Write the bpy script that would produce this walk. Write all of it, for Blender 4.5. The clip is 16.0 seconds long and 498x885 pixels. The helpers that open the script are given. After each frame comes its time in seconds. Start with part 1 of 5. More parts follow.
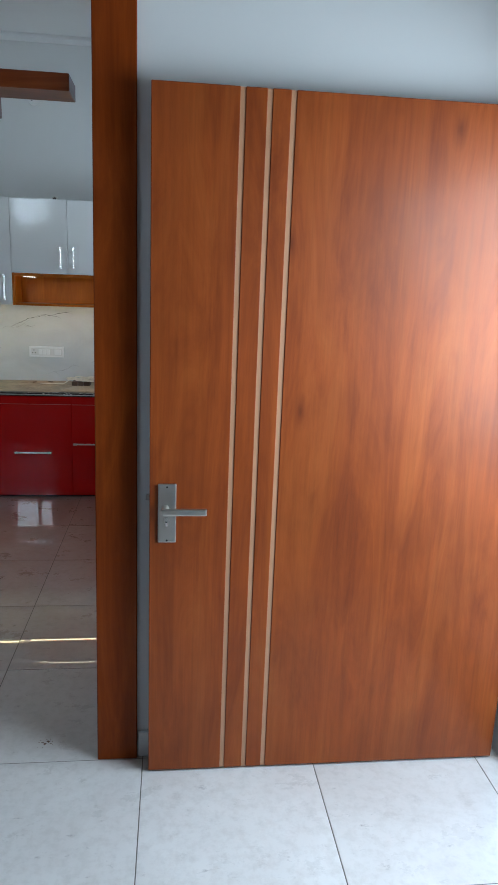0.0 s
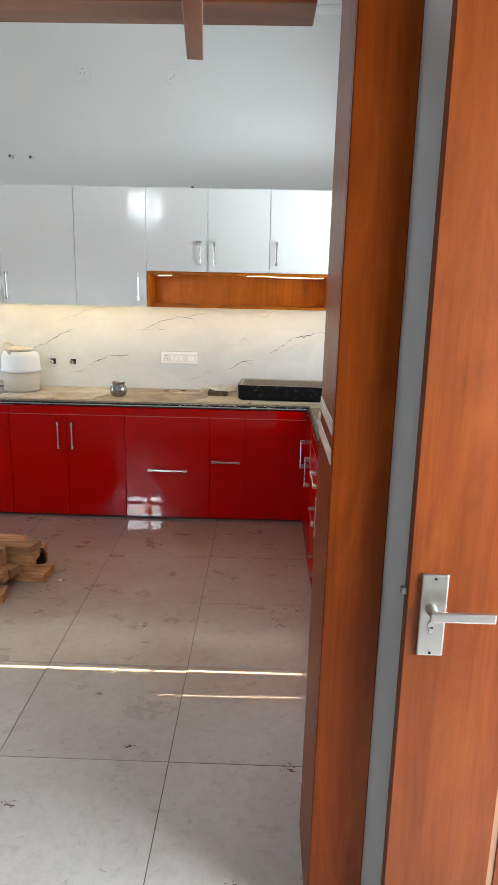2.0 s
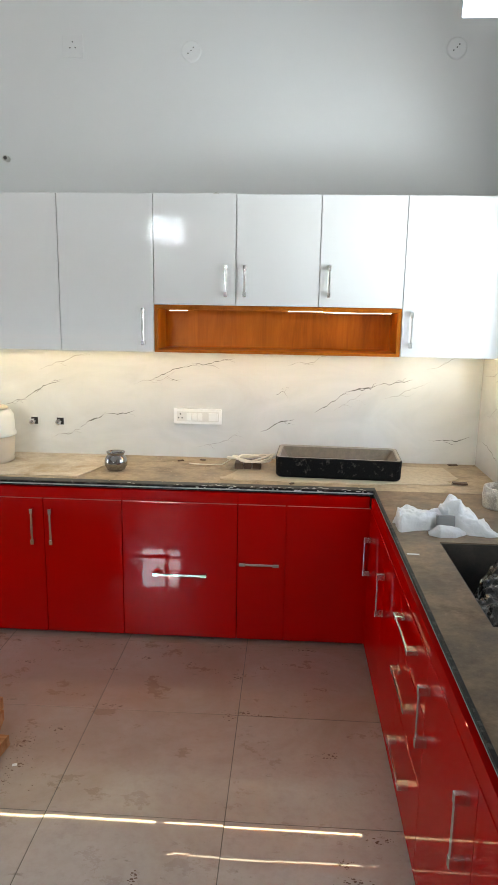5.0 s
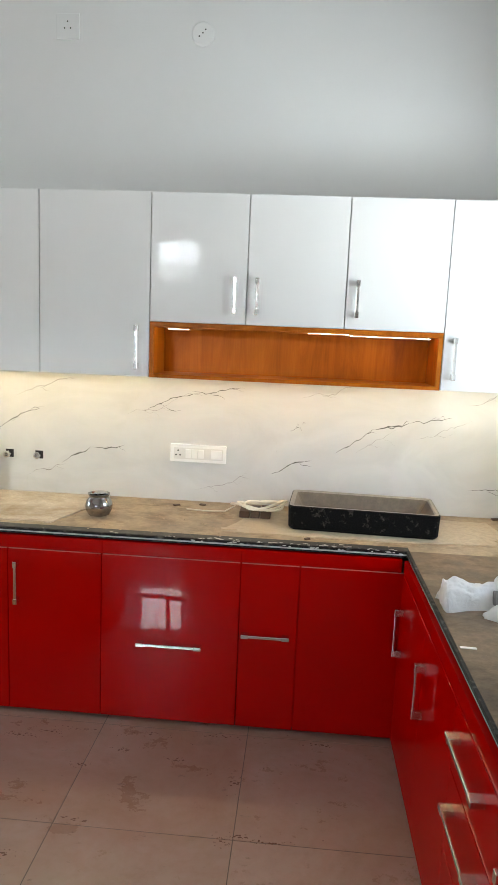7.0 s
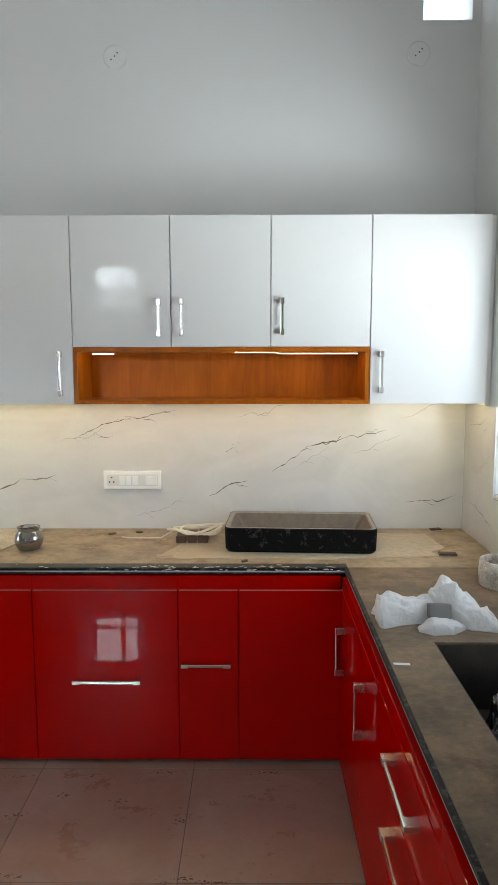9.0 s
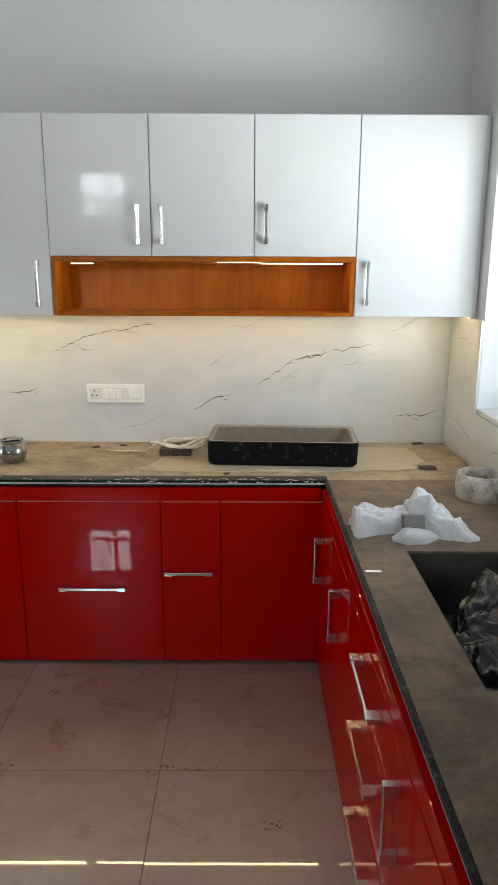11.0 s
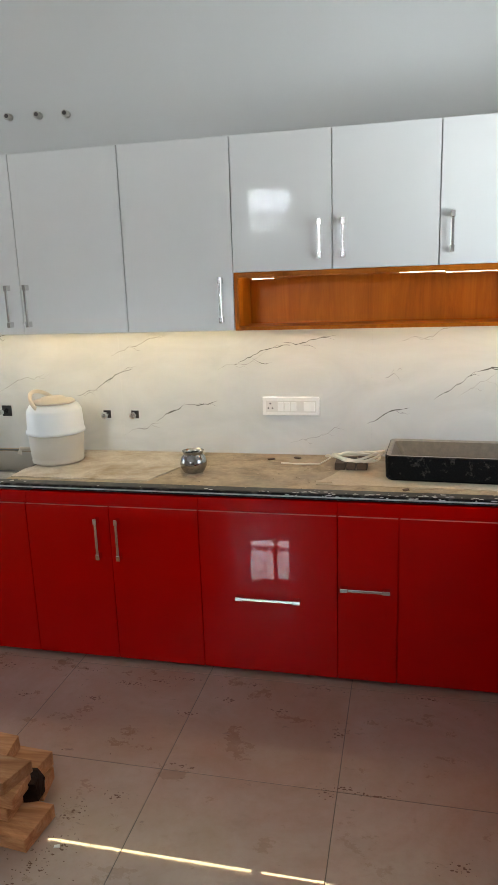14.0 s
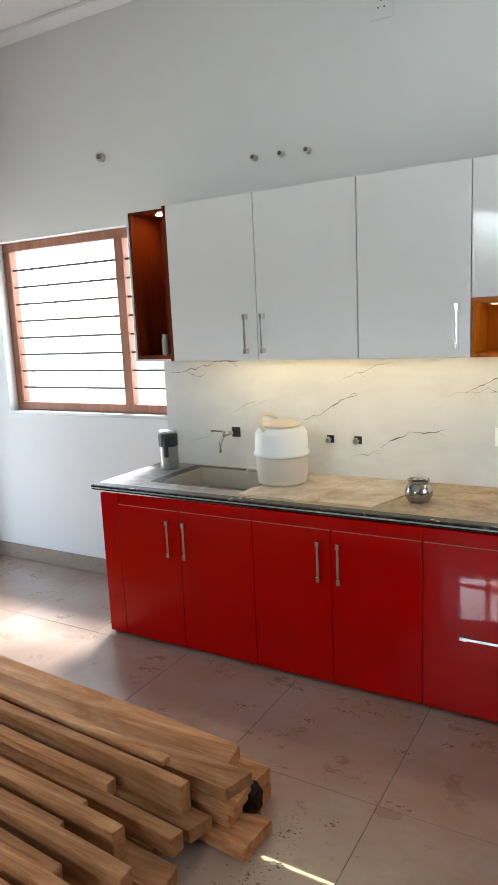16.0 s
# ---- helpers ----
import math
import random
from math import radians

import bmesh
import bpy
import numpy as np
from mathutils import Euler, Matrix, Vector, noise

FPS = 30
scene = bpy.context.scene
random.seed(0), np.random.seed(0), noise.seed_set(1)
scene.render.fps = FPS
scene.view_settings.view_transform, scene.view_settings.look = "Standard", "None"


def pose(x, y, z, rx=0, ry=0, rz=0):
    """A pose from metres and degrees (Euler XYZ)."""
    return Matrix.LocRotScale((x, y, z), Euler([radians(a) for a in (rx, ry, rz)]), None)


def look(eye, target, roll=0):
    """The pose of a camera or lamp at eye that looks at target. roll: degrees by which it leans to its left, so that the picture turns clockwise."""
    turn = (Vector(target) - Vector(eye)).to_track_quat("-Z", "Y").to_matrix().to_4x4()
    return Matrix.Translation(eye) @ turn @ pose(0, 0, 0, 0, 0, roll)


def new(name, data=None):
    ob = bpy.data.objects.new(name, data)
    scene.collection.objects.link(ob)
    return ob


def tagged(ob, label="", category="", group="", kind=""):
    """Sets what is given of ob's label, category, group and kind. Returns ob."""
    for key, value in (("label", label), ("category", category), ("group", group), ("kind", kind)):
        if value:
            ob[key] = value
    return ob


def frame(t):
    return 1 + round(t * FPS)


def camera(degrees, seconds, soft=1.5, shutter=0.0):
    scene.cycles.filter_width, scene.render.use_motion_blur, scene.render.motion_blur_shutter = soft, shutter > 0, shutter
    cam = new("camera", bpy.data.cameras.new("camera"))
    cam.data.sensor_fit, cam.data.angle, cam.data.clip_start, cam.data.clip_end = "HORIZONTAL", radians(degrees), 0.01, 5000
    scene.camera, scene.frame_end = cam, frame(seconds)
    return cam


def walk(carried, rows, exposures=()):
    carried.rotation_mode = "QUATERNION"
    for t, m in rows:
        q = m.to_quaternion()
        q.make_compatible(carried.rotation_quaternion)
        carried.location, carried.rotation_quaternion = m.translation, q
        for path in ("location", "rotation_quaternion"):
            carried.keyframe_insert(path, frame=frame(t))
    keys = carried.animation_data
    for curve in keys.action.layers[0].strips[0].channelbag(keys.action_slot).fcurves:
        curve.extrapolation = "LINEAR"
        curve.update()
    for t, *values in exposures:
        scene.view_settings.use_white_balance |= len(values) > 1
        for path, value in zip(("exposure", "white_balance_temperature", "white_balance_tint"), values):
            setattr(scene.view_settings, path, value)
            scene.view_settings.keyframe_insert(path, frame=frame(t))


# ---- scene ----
cam = camera(40.2, 16.0)
PATH = [
    (0, (0.685, 0.275, 1.642), (0.911, 2.209, 1.187), 2.2),
    (0.5, (0.565, 0.364, 1.624), (0.67, 2.286, 1.082), 2.8),
    (1, (0.454, 0.555, 1.627), (0.325, 2.486, 1.122), 1.0),
    (1.5, (0.369, 0.739, 1.641), (0.213, 2.669, 1.141), 0.3),
    (2, (0.298, 0.952, 1.64), (0.257, 2.894, 1.163), 1.2),
    (2.5, (0.264, 1.168, 1.648), (0.339, 3.107, 1.165), 1.9),
    (3, (0.297, 1.331, 1.646), (0.121, 3.279, 1.228), 1.3),
    (3.2, (0.312, 1.397, 1.648), (0.101, 3.347, 1.258), 2.9),
    (5.3, (0.117, 2.323, 1.665), (0.055, 4.282, 1.267), -0.0),
    (5.5, (0.077, 2.384, 1.629), (0.084, 4.346, 1.243), -0.0),
    (6, (-0.002, 2.497, 1.634), (0.143, 4.445, 1.203), -0.6),
    (6.5, (0.029, 2.634, 1.614), (-0.027, 4.579, 1.151), -0.8),
    (7, (0.144, 2.765, 1.605), (-0.001, 4.736, 1.3), 2.4),
    (7.5, (0.197, 2.811, 1.617), (0.057, 4.78, 1.292), 1.4),
    (8, (0.208, 2.83, 1.62), (0.051, 4.794, 1.276), 0.0),
    (8.5, (0.21, 2.828, 1.585), (0.069, 4.8, 1.283), -0.5),
    (9, (0.239, 2.817, 1.606), (0.224, 4.802, 1.362), -0.1),
    (9.5, (0.271, 2.81, 1.6), (0.3, 4.79, 1.313), 0.6),
    (9.7, (0.285, 2.81, 1.599), (0.293, 4.789, 1.307), 0.9),
    (11.8, (0.281, 2.848, 1.582), (0.277, 4.765, 1.012), -0.3),
    (12, (0.277, 2.855, 1.573), (0.233, 4.78, 1.034), -0.5),
    (12.5, (0.25, 2.854, 1.599), (0.102, 4.772, 1.053), -0.7),
    (13, (0.231, 2.852, 1.574), (0.007, 4.771, 1.058), -0.6),
    (13.5, (0.217, 2.852, 1.604), (-0.123, 4.761, 1.11), -1.6),
    (14, (0.189, 2.842, 1.598), (-0.255, 4.741, 1.151), -1.9),
    (14.5, (0.162, 2.842, 1.62), (-0.443, 4.695, 1.168), -2.4),
    (15, (0.132, 2.84, 1.61), (-0.598, 4.65, 1.171), -2.4),
    (15.5, (0.105, 2.82, 1.591), (-0.755, 4.585, 1.207), -2.1),
    (16, (0.101, 2.81, 1.599), (-0.896, 4.508, 1.251), -2.6),
]
EXPOSURES = [(0, 3.3, 5600, 2), (0.5, 3.3, 5650, 2), (1, 3.8, 6100, 5), (1.5, 4.28, 6400, 7), (2.5, 4.48, 6550, 7), (3.2, 4.5, 6550, 7), (5.3, 4.46, 6550, 7), (7, 4.46, 6600, 7), (8.3, 4.46, 6600, 7), (9, 4.07, 6550, 6), (12, 4.07, 6550, 6), (14.5, 4.2, 6550, 7), (16, 4.3, 6550, 7)]
walk(cam, [(t, look(eye, target, roll)) for t, eye, target, roll in PATH], EXPOSURES)

# ---- world and light ----
world = bpy.data.worlds.new("sky")
scene.world = world
world.use_nodes = True
wn = world.node_tree
sky = wn.nodes.new("ShaderNodeTexSky")
sky.sky_type, sky.sun_disc = "NISHITA", False
sky.sun_elevation, sky.sun_rotation = radians(57.7), radians(-11)
wn.nodes["Background"].inputs["Strength"].default_value = 0.05
wn.links.new(sky.outputs["Color"], wn.nodes["Background"].inputs["Color"])

sun = new("sun", bpy.data.lights.new("sun", "SUN"))
sun.data.energy, sun.data.angle, sun.data.color = 1.4, radians(12), (0.9, 0.95, 1.0)
sun.matrix_world = look((-2.4, 12.4, 20), (0, 0, 0))


def window_light(name, place, target, w, h, watts, color):
    lamp = new(name, bpy.data.lights.new(name, "AREA"))
    lamp.data.shape, lamp.data.size, lamp.data.size_y = "RECTANGLE", w, h
    lamp.data.energy, lamp.data.color = watts, color
    lamp.matrix_world = look(place, target)
    return lamp


COOL = (0.86, 0.94, 1.0)
window_light("daylight_left_window", (-3.0, 6.24, 1.62), (-3.0, 0, 1.62), 1.34, 1.1, 1.15, COOL)
window_light("daylight_right_window", (1.46, 4.95, 1.62), (0.2, 5.7, 1.95), 1.24, 1.14, 0.75, COOL)
bounce = window_light("ground_light_right_window", (1.45, 4.85, 1.45), (0.25, 6.02, 2.55), 0.9, 0.5, 0.17, COOL)
bounce.data.spread = radians(60)
window_light("daylight_entrance", (2.10, 1.64, 1.5), (0.9, 1.95, 0.85), 1.2, 1.25, 5.2, COOL)
high = window_light("daylight_rear_window", (-1.89, -2.22, 2.72), (-0.9, 5.4, 1.2), 0.62, 0.62, 0.64, COOL)
high.data.spread = radians(44)
# Added fill lamp; the side opening it shines through is unseen.
window_light("fill_side_opening", (-4.2, 5.2, 1.05), (0, 5.2, 1.05), 1.2, 2.0, 0.3, COOL)


# ---- materials ----
def material(name, base, rough=0.5, metal=0.0, coat=0.0, coat_rough=0.05, spec=0.5):
    m = bpy.data.materials.new(name)
    m.use_nodes = True
    b = m.node_tree.nodes["Principled BSDF"]
    b.inputs["Base Color"].default_value = (*base, 1)
    b.inputs["Roughness"].default_value = rough
    b.inputs["Metallic"].default_value = metal
    b.inputs["Coat Weight"].default_value = coat
    b.inputs["Coat Roughness"].default_value = coat_rough
    b.inputs["Specular IOR Level"].default_value = spec
    return m


def node(m, kind, **values):
    n = m.node_tree.nodes.new(kind)
    for key, value in values.items():
        n.inputs[key.replace("_", " ")].default_value = value
    return n


def link(m, a, out, b, inp):
    m.node_tree.links.new(a.outputs[out], b.inputs[inp])


def coords(m, source, stretch):
    tc = node(m, "ShaderNodeTexCoord")
    mp = node(m, "ShaderNodeMapping")
    mp.inputs["Scale"].default_value = stretch
    link(m, tc, source, mp, "Vector")
    return mp


def noise_of(m, where, scale, detail=4, rough=0.55, distortion=0.0):
    n = node(m, "ShaderNodeTexNoise", Scale=scale, Detail=detail, Roughness=rough, Distortion=distortion)
    link(m, where, "Vector", n, "Vector")
    return n


def ramp(m, source, out, stops):
    r = node(m, "ShaderNodeValToRGB")
    link(m, source, out, r, "Fac")
    r.color_ramp.elements[0].position, r.color_ramp.elements[1].position = stops[0][0], stops[-1][0]
    r.color_ramp.elements[0].color, r.color_ramp.elements[1].color = (*stops[0][1], 1), (*stops[-1][1], 1)
    for p, c in stops[1:-1]:
        r.color_ramp.elements.new(p).color = (*c, 1)
    return r


def mixed(m, fac, fac_out, a, a_out, b, b_out, mode="MIX"):
    x = node(m, "ShaderNodeMixRGB")
    x.blend_type = mode
    if hasattr(fac, "outputs"):
        link(m, fac, fac_out, x, "Fac")
    else:
        x.inputs["Fac"].default_value = fac
    for k, v, o in (("Color1", a, a_out), ("Color2", b, b_out)):
        if hasattr(v, "outputs"):
            link(m, v, o, x, k)
        else:
            x.inputs[k].default_value = (*v, 1)
    return x


def colour(m, n, out="Color"):
    link(m, n, out, m.node_tree.nodes["Principled BSDF"], "Base Color")


def relief(m, n, out, strength, distance=0.002):
    b = node(m, "ShaderNodeBump", Strength=strength, Distance=distance)
    link(m, n, out, b, "Height")
    link(m, b, "Normal", m.node_tree.nodes["Principled BSDF"], "Normal")


def varied_rough(m, n, out, low, high):
    r = node(m, "ShaderNodeMapRange")
    r.inputs["To Min"].default_value, r.inputs["To Max"].default_value = low, high
    link(m, n, out, r, "Value")
    link(m, r, "Result", m.node_tree.nodes["Principled BSDF"], "Roughness")


def wood(name, dark, mid, light, axis, rough, coat, fine=70.0, random_tone=0.0, knots=0.0, figure=0.45):
    """Grain that runs along the given axis."""
    m = material(name, mid, rough, coat=coat, coat_rough=0.12, spec=0.12)
    s = [9.0, 9.0, 9.0]
    s[axis] = 1.3
    f = [fine, fine, fine]
    f[axis] = 1.6
    broad = noise_of(m, coords(m, "Object", s), 1.0, 6, 0.68, 1.3)
    thin = noise_of(m, coords(m, "Object", f), 1.0, 3, 0.7, 0.2)
    blotch = noise_of(m, coords(m, "Object", (2.6, 2.6, 1.8)), 1.0, 4, 0.6)
    tone = ramp(m, broad, "Fac", [(0.28, dark), (0.5, mid), (0.75, light)])
    grain = ramp(m, thin, "Fac", [(0.3, (0.72, 0.7, 0.68)), (0.6, (1, 1, 1))])
    spots = ramp(m, blotch, "Fac", [(0.35, (0.82, 0.8, 0.78)), (0.65, (1.08, 1.06, 1.04))])
    a = mixed(m, figure, 0, tone, "Color", grain, "Color", "MULTIPLY")
    b = mixed(m, 1.0, 0, a, "Color", spots, "Color", "MULTIPLY")
    if knots:
        k = [4.0, 4.0, 4.0]
        k[axis] = 1.7
        cell = node(m, "ShaderNodeTexVoronoi", Scale=knots)
        warp = noise_of(m, coords(m, "Object", k), 2.0, 3)
        link(m, mixed(m, 0.08, 0, coords(m, "Object", k), "Vector", warp, "Color", "ADD"), "Color", cell, "Vector")
        dot = ramp(m, cell, "Distance", [(0.015, (0.4, 0.3, 0.25)), (0.06, (0.7, 0.62, 0.56)), (0.15, (1, 1, 1))])
        b = mixed(m, 0.75, 0, b, "Color", dot, "Color", "MULTIPLY")
    if random_tone:
        info = node(m, "ShaderNodeObjectInfo")
        r = ramp(m, info, "Random", [(0, (1 - random_tone,) * 3), (1, (1 + random_tone * 0.6,) * 3)])
        b = mixed(m, 1.0, 0, b, "Color", r, "Color", "MULTIPLY")
    colour(m, b)
    varied_rough(m, thin, "Fac", rough * 0.8, rough * 1.25)
    relief(m, thin, "Fac", 0.12, 0.001)
    return m


def plaster(name, base, strength=0.12):
    m = material(name, base, 0.85, spec=0.25)
    big = noise_of(m, coords(m, "Object", (1, 1, 1)), 0.9, 5, 0.6)
    fine = noise_of(m, coords(m, "Object", (1, 1, 1)), 90, 3, 0.6)
    t = ramp(m, big, "Fac", [(0.3, tuple(c * 0.95 for c in base)), (0.7, base)])
    colour(m, t)
    relief(m, fine, "Fac", strength, 0.0012)
    return m


WALL = plaster("white_wall_paint", (0.74, 0.74, 0.73))
# Unseen closing walls, toned down so they bounce less light.
FAR_WALL = plaster("unseen_wall_dark_tone", (0.34, 0.31, 0.28))
CEIL = plaster("ceiling_paint", (0.78, 0.78, 0.77))
DOOR_WOOD = wood("teak_laminate", (0.18, 0.033, 0.004), (0.255, 0.053, 0.006), (0.315, 0.08, 0.012), 2, 0.42, 0.05, knots=1.3, figure=0.6)
PANEL_WOOD = wood("dark_teak_laminate", (0.15, 0.025, 0.003), (0.22, 0.041, 0.004), (0.30, 0.066, 0.007), 2, 0.34, 0.06, knots=0.9, figure=0.6)
BEAM_WOOD = wood("teak_beam", (0.09, 0.02, 0.006), (0.15, 0.036, 0.010), (0.22, 0.062, 0.018), 0, 0.3, 0.3)
BEAM_WOOD_Y = wood("teak_beam_across", (0.10, 0.024, 0.006), (0.18, 0.044, 0.011), (0.25, 0.072, 0.02), 1, 0.3, 0.3)
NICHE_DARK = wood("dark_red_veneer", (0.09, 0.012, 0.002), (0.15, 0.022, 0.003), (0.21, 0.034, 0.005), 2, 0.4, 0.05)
NICHE_WOOD = wood("orange_teak_veneer", (0.26, 0.06, 0.003), (0.40, 0.105, 0.004), (0.52, 0.16, 0.009), 2, 0.4, 0.08)
TIMBER = wood("raw_timber", (0.30, 0.11, 0.042), (0.58, 0.295, 0.14), (0.84, 0.56, 0.34), 0, 0.9, 0.0, 55.0, 0.3, 1.4, 0.75)
BARK = wood("dark_offcut", (0.012, 0.006, 0.004), (0.03, 0.014, 0.008), (0.07, 0.03, 0.015), 0, 0.7, 0.0)
FRAME_WOOD = wood("window_frame_wood", (0.27, 0.12, 0.08), (0.36, 0.17, 0.12), (0.43, 0.22, 0.16), 2, 0.5, 0.1)
PANEL_WOOD.node_tree.nodes["Principled BSDF"].inputs["Coat Weight"].default_value = 0.02
DOOR_WOOD.node_tree.nodes["Principled BSDF"].inputs["Specular IOR Level"].default_value = 0.32
INLAY = material("pale_inlay", (0.46, 0.24, 0.13), 0.4)
WHITE_INLAY = material("white_inlay", (0.72, 0.66, 0.6), 0.35)


def gloss(name, base, dust, coat_rough, coat, spec, lo, hi):
    m = material(name, base, 0.3, coat=coat, coat_rough=coat_rough, spec=spec)
    wave = noise_of(m, coords(m, "Object", (1, 1, 1)), 2.2, 2, 0.4)
    smear = noise_of(m, coords(m, "Object", (1.5, 1.5, 5)), 3.0, 6, 0.65)
    t = ramp(m, smear, "Fac", [(0.35, base), (0.8, dust)])
    colour(m, t)
    varied_rough(m, smear, "Fac", lo, hi)
    b = node(m, "ShaderNodeBump", Strength=0.05, Distance=0.003)
    link(m, wave, "Fac", b, "Height")
    link(m, b, "Normal", m.node_tree.nodes["Principled BSDF"], "Coat Normal")
    return m


RED = gloss("red_gloss_laminate", (0.39, 0.0005, 0.0004), (0.40, 0.0008, 0.0006), 0.012, 0.42, 0.0, 0.25, 0.45)
WHITE = gloss("white_gloss_laminate", (0.755, 0.755, 0.745), (0.745, 0.745, 0.735), 0.005, 0.075, 0.03, 0.5, 0.65)
# Pale pink puts the light caught on the fronts' top edges into colour.
EDGE_GLINT = material("red_edge_glint", (0.52, 0.13, 0.11), 0.55)
CARCASS = material("white_carcass_board", (0.7, 0.69, 0.67), 0.5)
CHROME = material("brushed_chrome", (0.68, 0.67, 0.66), 0.2, 1.0)
POT_STEEL = material("polished_pot_steel", (0.36, 0.35, 0.34), 0.13, 1.0)
STEEL = material("stainless_steel", (0.42, 0.41, 0.4), 0.3, 1.0)
SATIN = material("satin_nickel", (0.56, 0.54, 0.5), 0.36, 1.0)
# Near-black for holes, cut-outs and floor gaps; their shade is the colour.
DARK = material("dark_gap", (0.015, 0.012, 0.012), 0.8)
PLASTIC = material("white_plastic", (0.86, 0.86, 0.85), 0.25)
BLACK_PLASTIC = material("black_plastic", (0.018, 0.018, 0.02), 0.35)
STRING = material("cream_cable", (0.84, 0.79, 0.68), 0.6)


def dusty_stone(name, stone, dust, more, scale=3.2, stain=None):
    m = material(name, stone, 0.35)
    speck = noise_of(m, coords(m, "Object", (1, 1, 1)), 240, 2, 0.6)
    cloud = noise_of(m, coords(m, "Object", (1, 1.25, 1)), scale, 8, 0.72, 0.15)
    grit = noise_of(m, coords(m, "Object", (1, 1, 1)), 38, 6, 0.75)
    s = ramp(m, speck, "Fac", [(0.4, stone), (0.72, tuple(c * 1.7 + 0.004 for c in stone))])
    d = mixed(m, 0.6, 0, dust, 0, ramp(m, grit, "Fac", [(0.3, tuple(c * 0.45 for c in dust)), (0.7, dust)]), "Color")
    f = ramp(m, cloud, "Fac", [(0.32 - more, (0, 0, 0)), (0.62 - more, (1, 1, 1))])
    c = mixed(m, f, "Color", s, "Color", d, "Color")
    if stain:
        spill = noise_of(m, coords(m, "Object", (1.0, 1.6, 1)), 5.2, 9, 0.74, 0.2)
        k = ramp(m, spill, "Fac", [(0.5, (0, 0, 0)), (0.68, (0.8, 0.8, 0.8))])
        c = mixed(m, k, "Color", c, "Color", stain, 0)
        chips = noise_of(m, coords(m, "Object", (1, 1, 1)), 75, 3, 0.6)
        k = ramp(m, chips, "Fac", [(0.68, (0, 0, 0)), (0.76, (0.55, 0.55, 0.55))])
        c = mixed(m, k, "Color", c, "Color", tuple(v * 1.5 for v in dust), 0)
    colour(m, c)
    varied_rough(m, cloud, "Fac", 0.25, 0.85)
    relief(m, grit, "Fac", 0.15, 0.001)
    return m


COUNTER = dusty_stone("dusty_dark_granite", (0.11, 0.085, 0.058), (0.52, 0.40, 0.265), 0.07, 3.2, (0.13, 0.075, 0.036))
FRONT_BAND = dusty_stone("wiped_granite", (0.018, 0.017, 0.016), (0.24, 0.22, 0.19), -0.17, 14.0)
# Dusty grey for the left end; its sunlit paleness is in the colour.
COUNTER_GREY = dusty_stone("sunlit_dusty_granite", (0.07, 0.068, 0.065), (0.42, 0.40, 0.37), 0.05, 4.5, (0.12, 0.10, 0.08))
COUNTER_R = dusty_stone("dusty_grey_granite", (0.06, 0.047, 0.036), (0.30, 0.215, 0.14), 0.02, 4.0, (0.085, 0.05, 0.028))
COUNTER_R.node_tree.nodes["Principled BSDF"].inputs["Specular IOR Level"].default_value = 0.22
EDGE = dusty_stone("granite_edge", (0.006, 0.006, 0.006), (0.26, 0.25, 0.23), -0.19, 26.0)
EDGE.node_tree.nodes["Principled BSDF"].inputs["Specular IOR Level"].default_value = 0.2
BASIN_OUT = dusty_stone("black_marble", (0.003, 0.003, 0.003), (0.26, 0.23, 0.2), -0.24, 24.0)
BASIN_OUT.node_tree.nodes["Principled BSDF"].inputs["Specular IOR Level"].default_value = 0.1
BASIN_IN = dusty_stone("dusty_marble", (0.05, 0.045, 0.04), (0.17, 0.14, 0.105), 0.12)
RIM = dusty_stone("dusty_rim", (0.2, 0.18, 0.155), (0.34, 0.31, 0.27), 0.05)
CARD = dusty_stone("stained_board", (0.40, 0.31, 0.2), (0.62, 0.52, 0.38), 0.05)
CARD_DARK = dusty_stone("brown_board", (0.05, 0.026, 0.015), (0.13, 0.075, 0.042), 0.0)
POT_STAIN = dusty_stone("stained_pot", (0.46, 0.42, 0.37), (0.085, 0.05, 0.032), -0.1, 10.0)


